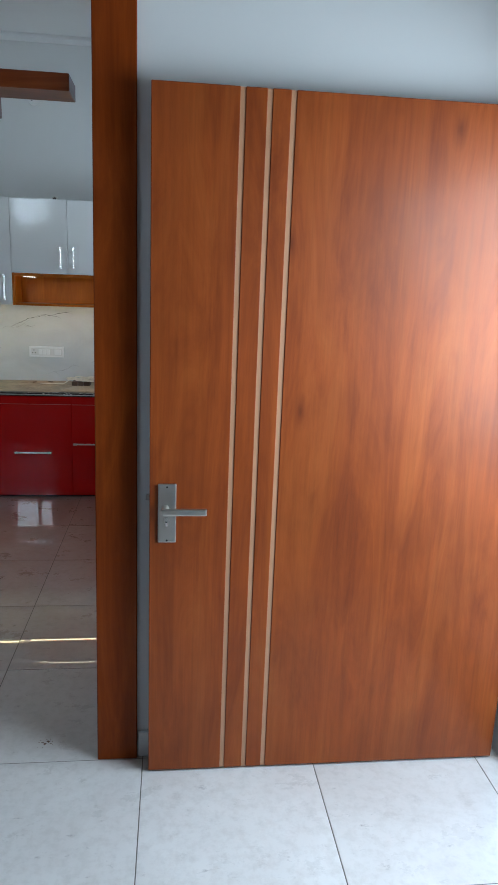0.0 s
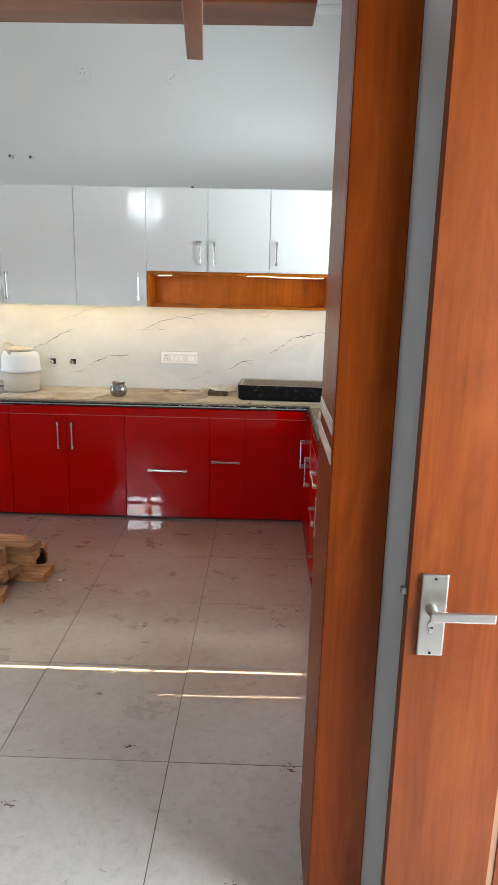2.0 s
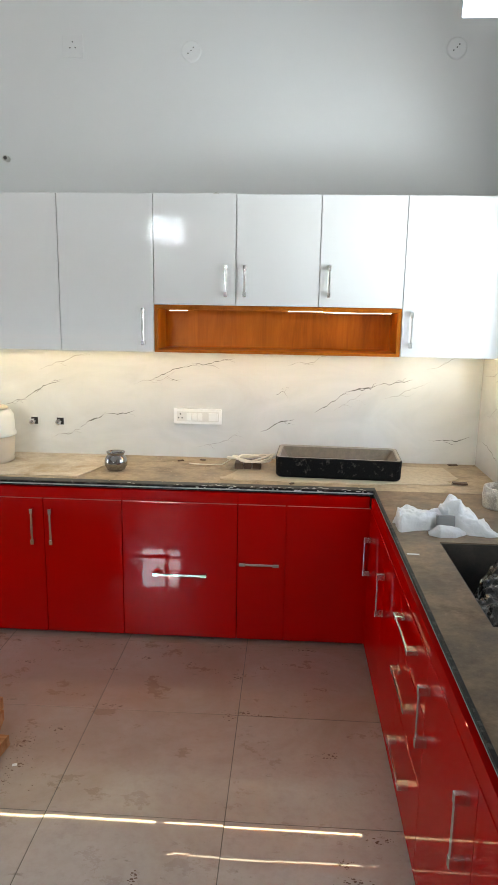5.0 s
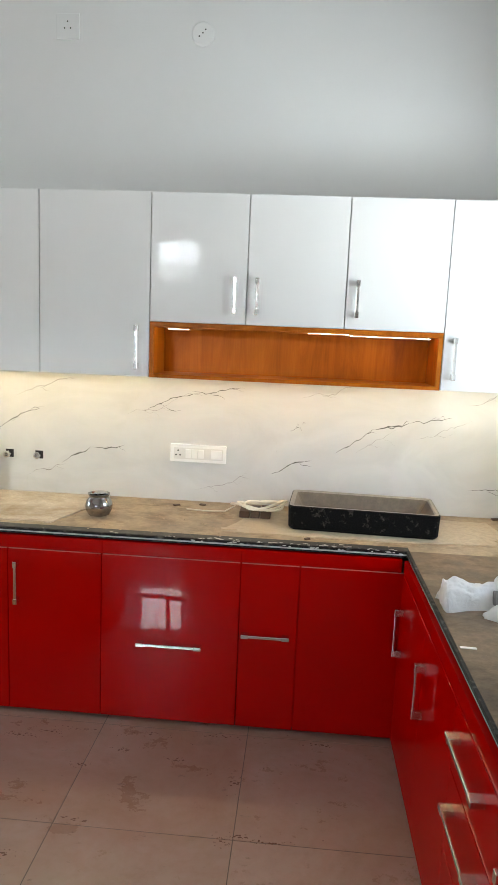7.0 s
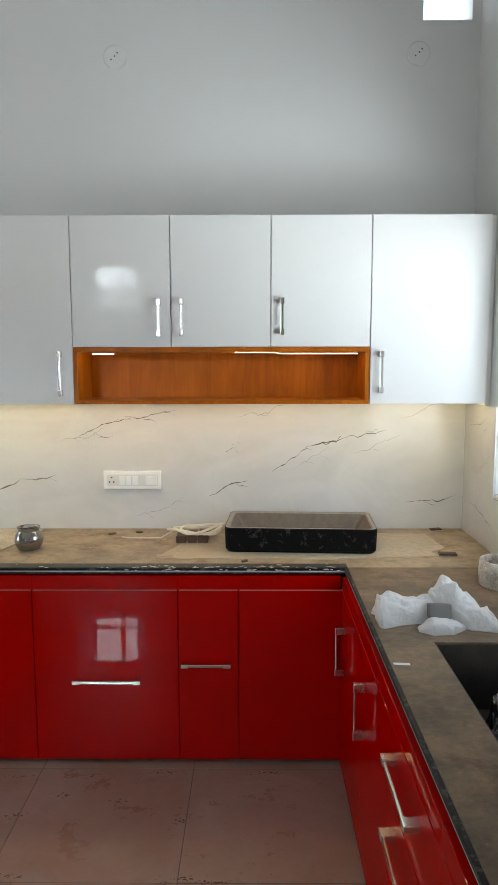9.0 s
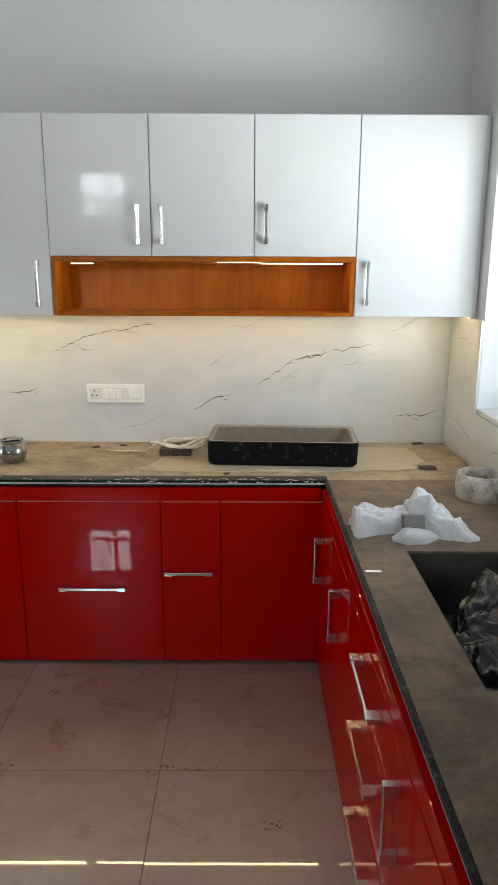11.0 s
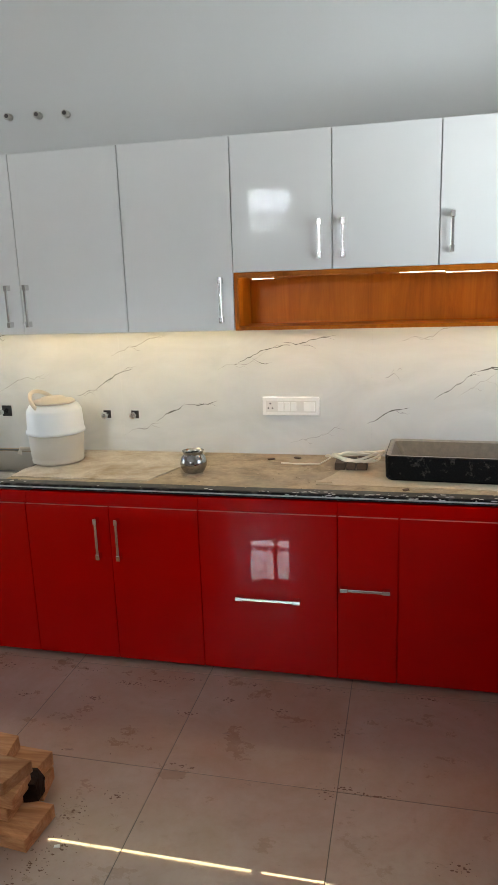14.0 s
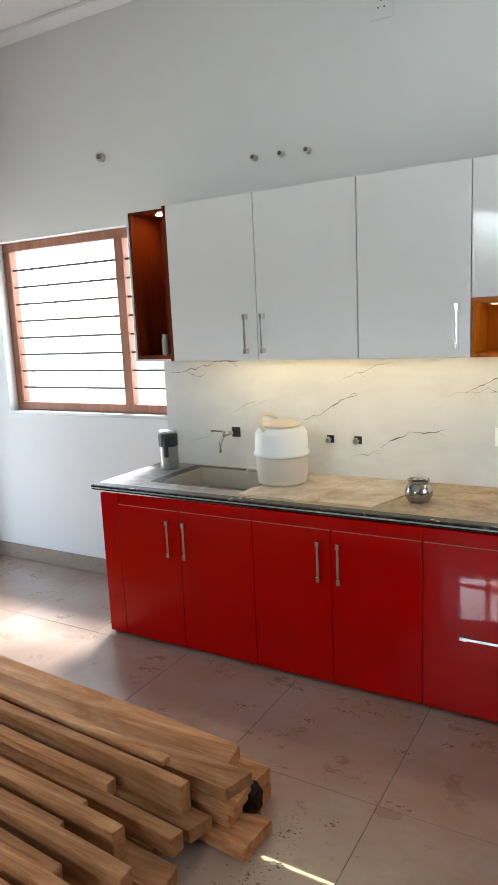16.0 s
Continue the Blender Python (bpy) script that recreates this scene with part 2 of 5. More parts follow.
def floor_material():
    m = material("polished_floor_tile", (0.5, 0.47, 0.43), 0.22, coat=0.8, coat_rough=0.012)
    geo = node(m, "ShaderNodeNewGeometry")
    info = node(m, "ShaderNodeObjectInfo")

    def at(scale, detail, rough, distortion=0.0, stretch=(1, 1, 1)):
        mp = node(m, "ShaderNodeMapping")
        mp.inputs["Scale"].default_value = stretch
        link(m, geo, "Position", mp, "Vector")
        return noise_of(m, mp, scale, detail, rough, distortion)

    cloud = at(1.6, 6, 0.65, 0.8)
    fine = at(26, 5, 0.7)
    stain = at(4.6, 9, 0.75, 0.0, (1, 1.3, 1))
    scuff = at(11, 10, 0.72, 0.3, (1.0, 1.9, 1))
    base = ramp(m, cloud, "Fac", [(0.3, (0.63, 0.59, 0.55)), (0.7, (0.74, 0.715, 0.675))])
    tone = ramp(m, info, "Random", [(0, (0.93, 0.92, 0.91)), (1, (1.04, 1.04, 1.04))])
    a = mixed(m, 1.0, 0, base, "Color", tone, "Color", "MULTIPLY")
    b = mixed(m, ramp(m, fine, "Fac", [(0.45, (0, 0, 0)), (0.8, (0.35, 0.35, 0.35))]), "Color", a, "Color", (0.33, 0.28, 0.23), 0)
    # Floor browns and darkens towards the kitchen: dust and weaker light, both in colour.
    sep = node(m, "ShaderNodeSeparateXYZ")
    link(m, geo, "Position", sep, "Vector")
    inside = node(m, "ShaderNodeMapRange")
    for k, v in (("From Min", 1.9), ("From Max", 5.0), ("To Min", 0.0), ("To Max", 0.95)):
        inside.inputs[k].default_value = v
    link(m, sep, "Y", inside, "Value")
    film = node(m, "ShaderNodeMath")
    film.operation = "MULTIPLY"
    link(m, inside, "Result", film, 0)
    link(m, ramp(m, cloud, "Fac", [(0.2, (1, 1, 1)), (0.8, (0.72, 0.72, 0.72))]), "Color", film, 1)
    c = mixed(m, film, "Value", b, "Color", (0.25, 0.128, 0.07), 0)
    c = mixed(m, ramp(m, stain, "Fac", [(0.58, (0, 0, 0)), (0.8, (0.4, 0.4, 0.4))]), "Color", c, "Color", (0.12, 0.072, 0.045), 0)
    d = mixed(m, ramp(m, scuff, "Fac", [(0.62, (0, 0, 0)), (0.76, (0.8, 0.8, 0.8))]), "Color", c, "Color", (0.065, 0.033, 0.02), 0)
    colour(m, d)
    varied_rough(m, stain, "Fac", 0.12, 0.5)
    return m


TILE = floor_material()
GROUT = material("grey_grout", (0.15, 0.125, 0.105), 0.9)
SKIRT = dusty_stone("beige_skirting_tile", (0.24, 0.175, 0.135), (0.3, 0.23, 0.18), 0.0)
MARBLE = material("white_marble_tile", (0.76, 0.76, 0.73), 0.12, coat=0.5, coat_rough=0.04)
mv = noise_of(MARBLE, coords(MARBLE, "Object", (1, 1, 1.8)), 2.4, 7, 0.6, 1.2)
colour(MARBLE, ramp(MARBLE, mv, "Fac", [(0.3, (0.58, 0.585, 0.575)), (0.62, (0.66, 0.662, 0.65))]))
VEIN = material("grey_vein", (0.13, 0.125, 0.115), 0.15, coat=0.5, coat_rough=0.04)
VEIN_PALE = material("pale_vein", (0.33, 0.32, 0.30), 0.15, coat=0.5, coat_rough=0.04)
GROUND = plaster("outdoor_ground", (0.34, 0.31, 0.27))


def glow(name, color, strength):
    m = material(name, color, 0.5)
    b = m.node_tree.nodes["Principled BSDF"]
    b.inputs["Emission Color"].default_value = (*color, 1)
    b.inputs["Emission Strength"].default_value = strength
    return m


LED = glow("warm_led", (1.0, 0.84, 0.56), 1.0)
LED_SPOT = glow("warm_spot", (1.0, 0.7, 0.4), 9.0)
LED_DIM = glow("warm_led_strip", (1.0, 0.79, 0.44), 2.1)


def thin_plastic(name, base, transparent):
    m = material(name, base, 0.35, coat=0.3)
    nt = m.node_tree
    b = nt.nodes["Principled BSDF"]
    crumple = noise_of(m, coords(m, "Object", (1, 1, 1)), 30, 3, 0.55, 1.2)
    relief(m, crumple, "Fac", 0.8, 0.008)
    tr = nt.nodes.new("ShaderNodeBsdfTranslucent")
    tr.inputs["Color"].default_value = (*base, 1)
    mx = nt.nodes.new("ShaderNodeMixShader")
    mx.inputs["Fac"].default_value = transparent
    nt.links.new(b.outputs["BSDF"], mx.inputs[1])
    nt.links.new(tr.outputs["BSDF"], mx.inputs[2])
    nt.links.new(mx.outputs["Shader"], nt.nodes["Material Output"].inputs["Surface"])
    return m


BAG_WHITE = thin_plastic("thin_white_plastic", (0.86, 0.86, 0.85), 0.3)
BAG_BLACK = thin_plastic("black_plastic_film", (0.008, 0.008, 0.009), 0.02)
BAG_BLACK.node_tree.nodes["Principled BSDF"].inputs["Roughness"].default_value = 0.18


# ---- mesh helpers ----
ORIGIN = {}


def thing(name, at, label, category, group="", kind=""):
    """An empty at the base of a thing; its parts are built in world places."""
    e = new(name)
    e.location = at
    ORIGIN[e.name] = Vector(at)
    return tagged(e, label, category, group, kind)


def part(name, bm, mat, parent=None, label="", smooth=False):
    o = ORIGIN[parent.name] if parent else Vector((0, 0, 0))
    bmesh.ops.translate(bm, verts=bm.verts, vec=-o)
    me = bpy.data.meshes.new(name)
    bm.to_mesh(me)
    bm.free()
    for mm in (mat if isinstance(mat, (list, tuple)) else [mat]):
        me.materials.append(mm)
    if smooth:
        me.polygons.foreach_set("use_smooth", [True] * len(me.polygons))
    ob = new(name, me)
    if parent:
        ob.parent = parent
    ORIGIN[ob.name] = o
    return tagged(ob, label)


def solo(name, bm, mat, at, label, category, group="", kind="", smooth=False):
    """One plain mesh that is a thing by itself."""
    bmesh.ops.translate(bm, verts=bm.verts, vec=-Vector(at))
    me = bpy.data.meshes.new(name)
    bm.to_mesh(me)
    bm.free()
    for mm in (mat if isinstance(mat, (list, tuple)) else [mat]):
        me.materials.append(mm)
    if smooth:
        me.polygons.foreach_set("use_smooth", [True] * len(me.polygons))
    ob = new(name, me)
    ob.location = at
    ORIGIN[ob.name] = Vector(at)
    return tagged(ob, label, category, group, kind)


def box(x0, x1, y0, y1, z0, z1, bevel=0.0, into=None, segments=1):
    bm = bmesh.new()
    bmesh.ops.create_cube(bm, size=1)
    for v in bm.verts:
        v.co = Vector(((x0 + x1) / 2 + v.co.x * (x1 - x0), (y0 + y1) / 2 + v.co.y * (y1 - y0), (z0 + z1) / 2 + v.co.z * (z1 - z0)))
    if bevel:
        bmesh.ops.bevel(bm, geom=bm.edges[:], offset=bevel, segments=segments, affect="EDGES", profile=0.6)
    return merged(into, bm)


def merged(into, bm):
    if into is None:
        return bm
    me = bpy.data.meshes.new("tmp")
    bm.to_mesh(me)
    bm.free()
    into.from_mesh(me)
    bpy.data.meshes.remove(me)
    return into


def lathe(profile, at, steps=32, into=None):
    """A turned shape: (radius, height) pairs round a vertical axis at the place."""
    bm = bmesh.new()
    rings = []
    for r, h in profile:
        rings.append([bm.verts.new((at[0] + r * math.cos(2 * math.pi * k / steps), at[1] + r * math.sin(2 * math.pi * k / steps), at[2] + h)) for k in range(steps)])
    for a, b in zip(rings, rings[1:]):
        for k in range(steps):
            bm.faces.new((a[k], a[(k + 1) % steps], b[(k + 1) % steps], b[k]))
    bm.faces.new(rings[0][::-1])
    bm.faces.new(rings[-1])
    bmesh.ops.recalc_face_normals(bm, faces=bm.faces[:])
    return merged(into, bm)


def rod(a, b, r, sides=10, into=None):
    a, b = Vector(a), Vector(b)
    bm = bmesh.new()
    bmesh.ops.create_cone(bm, cap_ends=True, segments=sides, radius1=r, radius2=r, depth=(b - a).length)
    m = Matrix.Translation((a + b) / 2) @ (b - a).to_track_quat("Z", "Y").to_matrix().to_4x4()
    bmesh.ops.transform(bm, matrix=m, verts=bm.verts)
    return merged(into, bm)


def tube(points, r, sides=8, into=None):
    """A bent tube through points."""
    bm = bmesh.new()
    pts = [Vector(p) for p in points]
    rings = []
    for i, p in enumerate(pts):
        d = (pts[min(i + 1, len(pts) - 1)] - pts[max(i - 1, 0)]).normalized()
        q = d.to_track_quat("Z", "Y").to_matrix()
        rings.append([bm.verts.new(p + q @ Vector((r * math.cos(2 * math.pi * k / sides), r * math.sin(2 * math.pi * k / sides), 0))) for k in range(sides)])
    for a, b in zip(rings, rings[1:]):
        for k in range(sides):
            bm.faces.new((a[k], a[(k + 1) % sides], b[(k + 1) % sides], b[k]))
    bm.faces.new(rings[0][::-1])
    bm.faces.new(rings[-1])
    return merged(into, bm)


def wall_with_holes(name, along, fixed, thick, lo, hi, z1, holes, mat, label):
    """A wall along x or y, its faces at fixed and fixed + thick, with rectangular openings (a0, a1, z0, z1)."""
    bm = bmesh.new()
    cuts_a = sorted({lo, hi, *[h[0] for h in holes], *[h[1] for h in holes]})
    cuts_z = sorted({-0.1, z1, *[h[2] for h in holes], *[h[3] for h in holes]})
    for a0, a1 in zip(cuts_a, cuts_a[1:]):
        for c0, c1 in zip(cuts_z, cuts_z[1:]):
            if any(h[0] <= a0 and a1 <= h[1] and h[2] <= c0 and c1 <= h[3] for h in holes):
                continue
            f = sorted((fixed, fixed + thick))
            if along == "x":
                box(a0, a1, f[0], f[1], c0, c1, into=bm)
            else:
                box(f[0], f[1], a0, a1, c0, c1, into=bm)
    bmesh.ops.remove_doubles(bm, verts=bm.verts, dist=0.0005)
    seen = {}
    for f in bm.faces:
        seen.setdefault(tuple(round(c, 3) for c in f.calc_center_median()), []).append(f)
    bmesh.ops.delete(bm, geom=[f for v in seen.values() if len(v) > 1 for f in v], context="FACES")
    bmesh.ops.recalc_face_normals(bm, faces=bm.faces[:])
    ob = part(name, bm, mat)
    return tagged(ob, label, "wall", kind="structure")


# ---- structure ----
H = 3.35
BACK = 6.02
RIGHT = 1.24
tagged(part("ground", box(-300, 300, -300, 300, -0.30, -0.16), GROUND), "dry pale earth ground outside", "ground", kind="structure")
wall_with_holes("wall_back", "x", BACK, 0.25, -4.25, 1.50, H, [(-3.68, -2.33, 1.05, 2.185), (0.985, 1.2, 3.085, 3.3)], WALL, "white painted plaster wall with a barred window")
wall_with_holes("wall_right", "y", RIGHT, 0.25, 2.72, 6.02, H, [(4.3, 5.6, 1.03, 2.21)], WALL, "white painted plaster wall with a window opening")
wall_with_holes("wall_partition", "x", 2.40, 0.32, 0.4625, 1.88, H, [], WALL, "white painted wall behind the open door")
wall_with_holes("wall_entrance", "y", 1.88, 0.25, -2.25, 2.72, H, [(1.03, 2.27, 0.0, 2.2)], WALL, "white painted wall with the entrance doorway")
# The left opening is added to let the fill lamp in.
wall_with_holes("wall_left", "y", -4.0, -0.25, -2.25, 6.02, H, [(4.6, 5.82, 0.0, 2.1)], FAR_WALL, "unseen side wall, dark taupe to dim bounced light, with an added opening")
wall_with_holes("wall_rear", "x", -2.0, -0.25, -4.0, 1.88, H, [(-2.5, -1.38, 2.18, 3.08)], FAR_WALL, "unseen rear wall, dark taupe to dim bounced light, with a high window")
tagged(part("ceiling", box(-4.25, 2.15, -2.25, 6.27, H, H + 0.15), CEIL), "white painted flat ceiling", "ceiling", kind="structure")

floor = tagged(part("floor", box(-4.0, 2.15, -2.0, 6.02, -0.12, -0.0014), GROUT), "polished beige floor tiles with dark joints and brown stains", "floor", kind="structure")
ceil_lip = tagged(part("trim", box(-4.0, 1.24, 5.90, 6.02, 3.325, 3.35, 0.004), CEIL), "white plaster band under the ceiling", "trim", kind="structure")

# skirting along the window wall and behind the door
tagged(part("baseboard", box(-4.0, -2.32, 6.004, 6.02, 0.0, 0.105, 0.003), SKIRT), "beige tile skirting along the window wall", "baseboard", kind="structure")
tagged(part("baseboard", box(0.58, 1.88, 2.385, 2.40, 0.0, 0.10, 0.003), MARBLE), "pale grey tile skirting behind the open door", "baseboard", kind="structure")

# wood cladding round the end of the partition
clad = thing("wall_cladding", (0.45, 2.4, 0), "reddish-brown wood laminate cladding with two white inlaid strips", "wall panel", kind="structure")


def leaned(bm):
    """The outer edge of the cladding runs a little out of plumb."""
    for v in bm.verts:
        if v.co.x < 0.45:
            v.co.x += 0.0055 * v.co.z
    return bm


part("front_panel", leaned(box(0.441, 0.577, 2.377, 2.40, 0.0, H, 0.003)), PANEL_WOOD, clad)
side = box(0.441, 0.4625, 2.4005, 2.715, 0.0, 1.238, 0.0)
box(0.441, 0.4625, 2.4005, 2.715, 1.272, 1.304, into=side)
box(0.441, 0.4625, 2.4005, 2.715, 1.338, H, into=side)
part("side_panel", leaned(side), PANEL_WOOD, clad)
for z in (1.255, 1.321):
    part("inlay_strip", leaned(box(0.439, 0.4625, 2.4005, 2.715, z - 0.0165, z + 0.0165, 0.001)), WHITE_INLAY, clad, "white inlaid strip")

# Added outside block; keeps direct sun out of the right window.
blocker = thing("sun_blocker", (3.05, 7.0, -0.16), "added plain block that keeps the sun off the side window", "building")
part("wall", box(2.3, 3.8, 5.0, 9.0, -0.16, 4.6), GROUND, blocker)
part("top_slab", box(2.2, 3.9, 4.9, 9.1, 4.602, 4.75, 0.01), GROUND, blocker)

# ---- main door, open against the partition ----
door = thing("door", (0.617, 2.32, 0.006), "open teak laminate door leaf with three pale vertical inlays", "door")
DF, DB, DT = 2.305, 2.343, 2.168
grooves = (0.870, 0.945, 1.012)
leaf = bmesh.new()
edges = [0.619]
for g in grooves:
    edges += [g - 0.0075, g + 0.0075]
edges.append(1.846)
for k in range(0, len(edges), 2):
    box(edges[k], edges[k + 1], DF, DB, 0.008, DT, 0.0015, into=leaf)
box(0.630, 1.84, DF + 0.012, DB - 0.004, 0.012, DT - 0.004, into=leaf)
part("leaf", leaf, DOOR_WOOD, door)
for g in grooves:
    part("inlay", box(g - 0.0072, g + 0.0072, DF + 0.003, DF + 0.0118, 0.009, DT - 0.001), INLAY, door, "pale wood inlay strip")
lock = part("lock_plate", box(0.645, 0.702, DF - 0.009, DF - 0.0005, 0.84, 1.032, 0.004, segments=2), SATIN, door, "satin nickel lock plate")
lever = lathe([(0.012, 0), (0.012, 0.012), (0.009, 0.03)], (0, 0, 0), 16)
bmesh.ops.transform(lever, matrix=pose(0.668, DF - 0.009, 0.953, 90), verts=lever.verts)
box(0.658, 0.795, DF - 0.052, DF - 0.04, 0.942, 0.964, 0.004, into=lever, segments=2)
part("lever_handle", lever, SATIN, lock)
key = lathe([(0.0085, 0), (0.0085, 0.004)], (0, 0, 0), 16)
bmesh.ops.transform(key, matrix=pose(0.672, DF - 0.009, 0.916, 90), verts=key.verts)
box(0.667, 0.677, DF - 0.013, DF - 0.009, 0.893, 0.914, 0.002, into=key)
part("keyhole", key, CHROME, lock)
for z in (0.848, 1.022):
    s = lathe([(0.003, 0), (0.003, 0.0015)], (0, 0, 0), 10)
    bmesh.ops.transform(s, matrix=pose(0.673, DF - 0.009, z, 90), verts=s.verts)
    part("screw", s, DARK, lock)
part("latch_bolt", box(0.607, 0.619, 2.317, 2.331, 0.972, 0.99, 0.002), STEEL, door, "steel latch bolt")
# doorway frame and threshold
jamb = thing("entrance_frame", (1.9, 1.65, 0), "teak laminate frame of the entrance doorway", "door frame", kind="structure")
part("threshold", box(1.875, 2.13, 1.03, 2.27, -0.012, 0.006, 0.002), EDGE, jamb, "dark granite threshold")
part("jamb", box(1.90, 2.0, 1.03, 1.08, 0.007, 2.2), DOOR_WOOD, jamb)
part("head", box(1.90, 2.0, 1.08, 2.27, 2.15, 2.2), DOOR_WOOD, jamb)

# ---- overhead wooden beams ----
beams = thing("wooden_ceiling_grid", (-1.8, 2.5, 2.16), "dark teak crossed beams over the passage", "ceiling beam")
part("long_beam", box(-4.0, 0.382, 2.448, 2.579, 2.159, 2.206, 0.002), BEAM_WOOD, beams)
cross = box(-0.019, 0.019, -1.1, 0.0, 0.0, 0.1, 0.002)
bmesh.ops.transform(cross, matrix=pose(0.118, 2.69, 2.122, 0, 0, 5), verts=cross.verts)
part("cross_beam", cross, BEAM_WOOD_Y, beams)

# ---- windows ----
BAR = material("grey_painted_bar", (0.06, 0.05, 0.05), 0.6)


def barred_window():
    w = thing("window_left", (-3.0, 6.14, 1.05), "brown wooden window frame with horizontal steel bars", "window", kind="structure")
    x0, x1, z0, z1 = -3.68, -2.33, 1.05, 2.185
    y0, y1 = 6.09, 6.15
    part("sill", box(x0, x1, 6.018, 6.27, z0 - 0.0, z0 + 0.022, 0.003), MARBLE, w, "pale marble sill")
    z0 += 0.022
    part("bottom_rail", box(x0, x1, y0, y1, z0, z0 + 0.055, 0.004), FRAME_WOOD, w)
    part("top_rail", box(x0, x1, y0, y1, z1 - 0.055, z1, 0.004), FRAME_WOOD, w)
    for a, b in ((x0, x0 + 0.06), (-2.71, -2.645), (x1 - 0.06, x1)):
        part("stile", box(a, b, y0, y1, z0 + 0.055, z1 - 0.055, 0.004), FRAME_WOOD, w)
    for k in range(8):
        z = 1.225 + k * 0.112
        part("bar", box(x0 + 0.06, -2.71, 6.11, 6.13, z - 0.006, z + 0.006, 0.002), BAR, w)
        part("bar", box(-2.645, x1 - 0.06, 6.11, 6.13, z - 0.006, z + 0.006, 0.002), BAR, w)


barred_window()


def side_window():
    w = thing("window_right", (1.42, 4.95, 1.03), "brown wooden window in a white reveal with a pale sill", "window", kind="structure")
    y0, y1, z0, z1 = 4.3, 5.6, 1.03, 2.21
    part("sill", box(1.236, 1.45, y0, y1, z0 - 0.0, z0 + 0.018, 0.004), MARBLE, w, "pale marble sill")
    z0 += 0.018
    x0, x1 = 1.385, 1.44
    part("bottom_rail", box(x0, x1, y0, y1, z0, z0 + 0.06, 0.004), FRAME_WOOD, w)
    part("top_rail", box(x0, x1, y0, y1, z1 - 0.06, z1, 0.004), FRAME_WOOD, w)
    for a in (y0, 4.91, y1 - 0.06):
        part("stile", box(x0, x1, a, a + 0.06, z0 + 0.06, z1 - 0.06, 0.004), FRAME_WOOD, w)
    for k in range(8):
        z = z0 + 0.17 + k * 0.112
        part("bar", box(1.407, 1.421, y0 + 0.06, 4.91, z - 0.008, z + 0.008), BAR, w)
        part("bar", box(1.407, 1.421, 4.97, y1 - 0.06, z - 0.008, z + 0.008), BAR, w)


side_window()
rw = thing("window_rear", (-1.94, -2.1, 2.18), "high window with a wooden cross frame", "window", kind="structure")
for a, b in ((-2.5, -2.45), (-1.80, -1.74), (-1.43, -1.38)):
    part("stile", box(a, b, -2.12, -2.07, 2.18, 3.08), FRAME_WOOD, rw)
for a, b in ((-2.45, -1.80), (-1.74, -1.43)):
    for c in (2.18, 2.45, 3.03):
        part("rail", box(a, b, -2.12, -2.07, c, c + 0.05), FRAME_WOOD, rw)

# ---- cabinets ----
def handle_upright(x, y, z0, z1, parent, mat=CHROME):
    """A flat bow handle on a front that faces -y."""
    bm = box(x - 0.006, x + 0.006, y - 0.032, y - 0.024, z0, z1, 0.002)
    for z in (z0 + 0.012, z1 - 0.012):
        box(x - 0.0085, x + 0.0085, y - 0.0335, y, z - 0.0125, z + 0.0125, 0.0015, into=bm)
    return part("handle", bm, mat, parent, "chrome bow handle")


def handle_flat(x0, x1, y, z, parent, mat=CHROME):
    bm = box(x0, x1, y - 0.032, y - 0.024, z - 0.006, z + 0.006, 0.002)
    for x in (x0 + 0.014, x1 - 0.014):
        box(x - 0.0155, x + 0.0155, y - 0.0335, y, z - 0.008, z + 0.008, 0.0015, into=bm)
    return part("handle", bm, mat, parent, "chrome bow handle")


UF, UB, UT = 1.416, 1.656, 2.192
UY = 5.692
G = 0.0011


def upper_door(x0, x1, z0, unit):
    return part("door", box(x0 + G * 1.7, x1 - G * 1.7, UY, UY + 0.018, z0 + 0.001, UT - 0.001, 0.0018, segments=2), WHITE, unit)


def upper_unit(x0, x1, z0, label):
    u = thing("wall_cabinet", ((x0 + x1) / 2, 5.86, z0), label, "cabinet", "row of white wall cabinets")
    part("body", box(x0 + 0.0005, x1 - 0.0005, UY + 0.0195, BACK - 0.001, z0 + (0.012 if z0 < 1.5 else 0), UT - 0.002), CARCASS, u)
    return u


white_label = "white gloss wall cabinet with chrome bow handles"
u = upper_unit(-2.02, -1.007, UF, white_label + " beside the open niche")
d = upper_door(-2.02, -1.516, UF, u)
handle_upright(-1.574, UY, 1.45, 1.637, d)
d = upper_door(-1.516, -1.007, UF, u)
handle_upright(-1.481, UY, 1.45, 1.637, d)
u = upper_unit(-1.007, -0.522, UF, "tall white gloss single-door wall cabinet")
d = upper_door(-1.007, -0.522, UF, u)
handle_upright(-0.575, UY, 1.452, 1.638, d)
u = upper_unit(-0.522, 0.309, UB, "short white gloss two-door cabinet over the wooden niche")
d = upper_door(-0.522, -0.107, UB, u)
handle_upright(-0.157, UY, 1.70, 1.852, d)
d = upper_door(-0.107, 0.309, UB, u)
handle_upright(-0.062, UY, 1.70, 1.852, d)
u = upper_unit(0.309, 0.725, UB, "short white gloss single-door cabinet over the wooden niche")
d = upper_door(0.309, 0.725, UB, u)
handle_upright(0.356, UY, 1.704, 1.856, d)
u = upper_unit(0.725, 1.217, UF, "tall white gloss corner wall cabinet by the window")
d = upper_door(0.725, 1.217, UF, u)
handle_upright(0.77, UY, 1.463, 1.638, d)
part("filler", box(1.2185, 1.2395, UY + 0.022, BACK - 0.001, UF - 0.008, UT - 0.002), CARCASS, u)

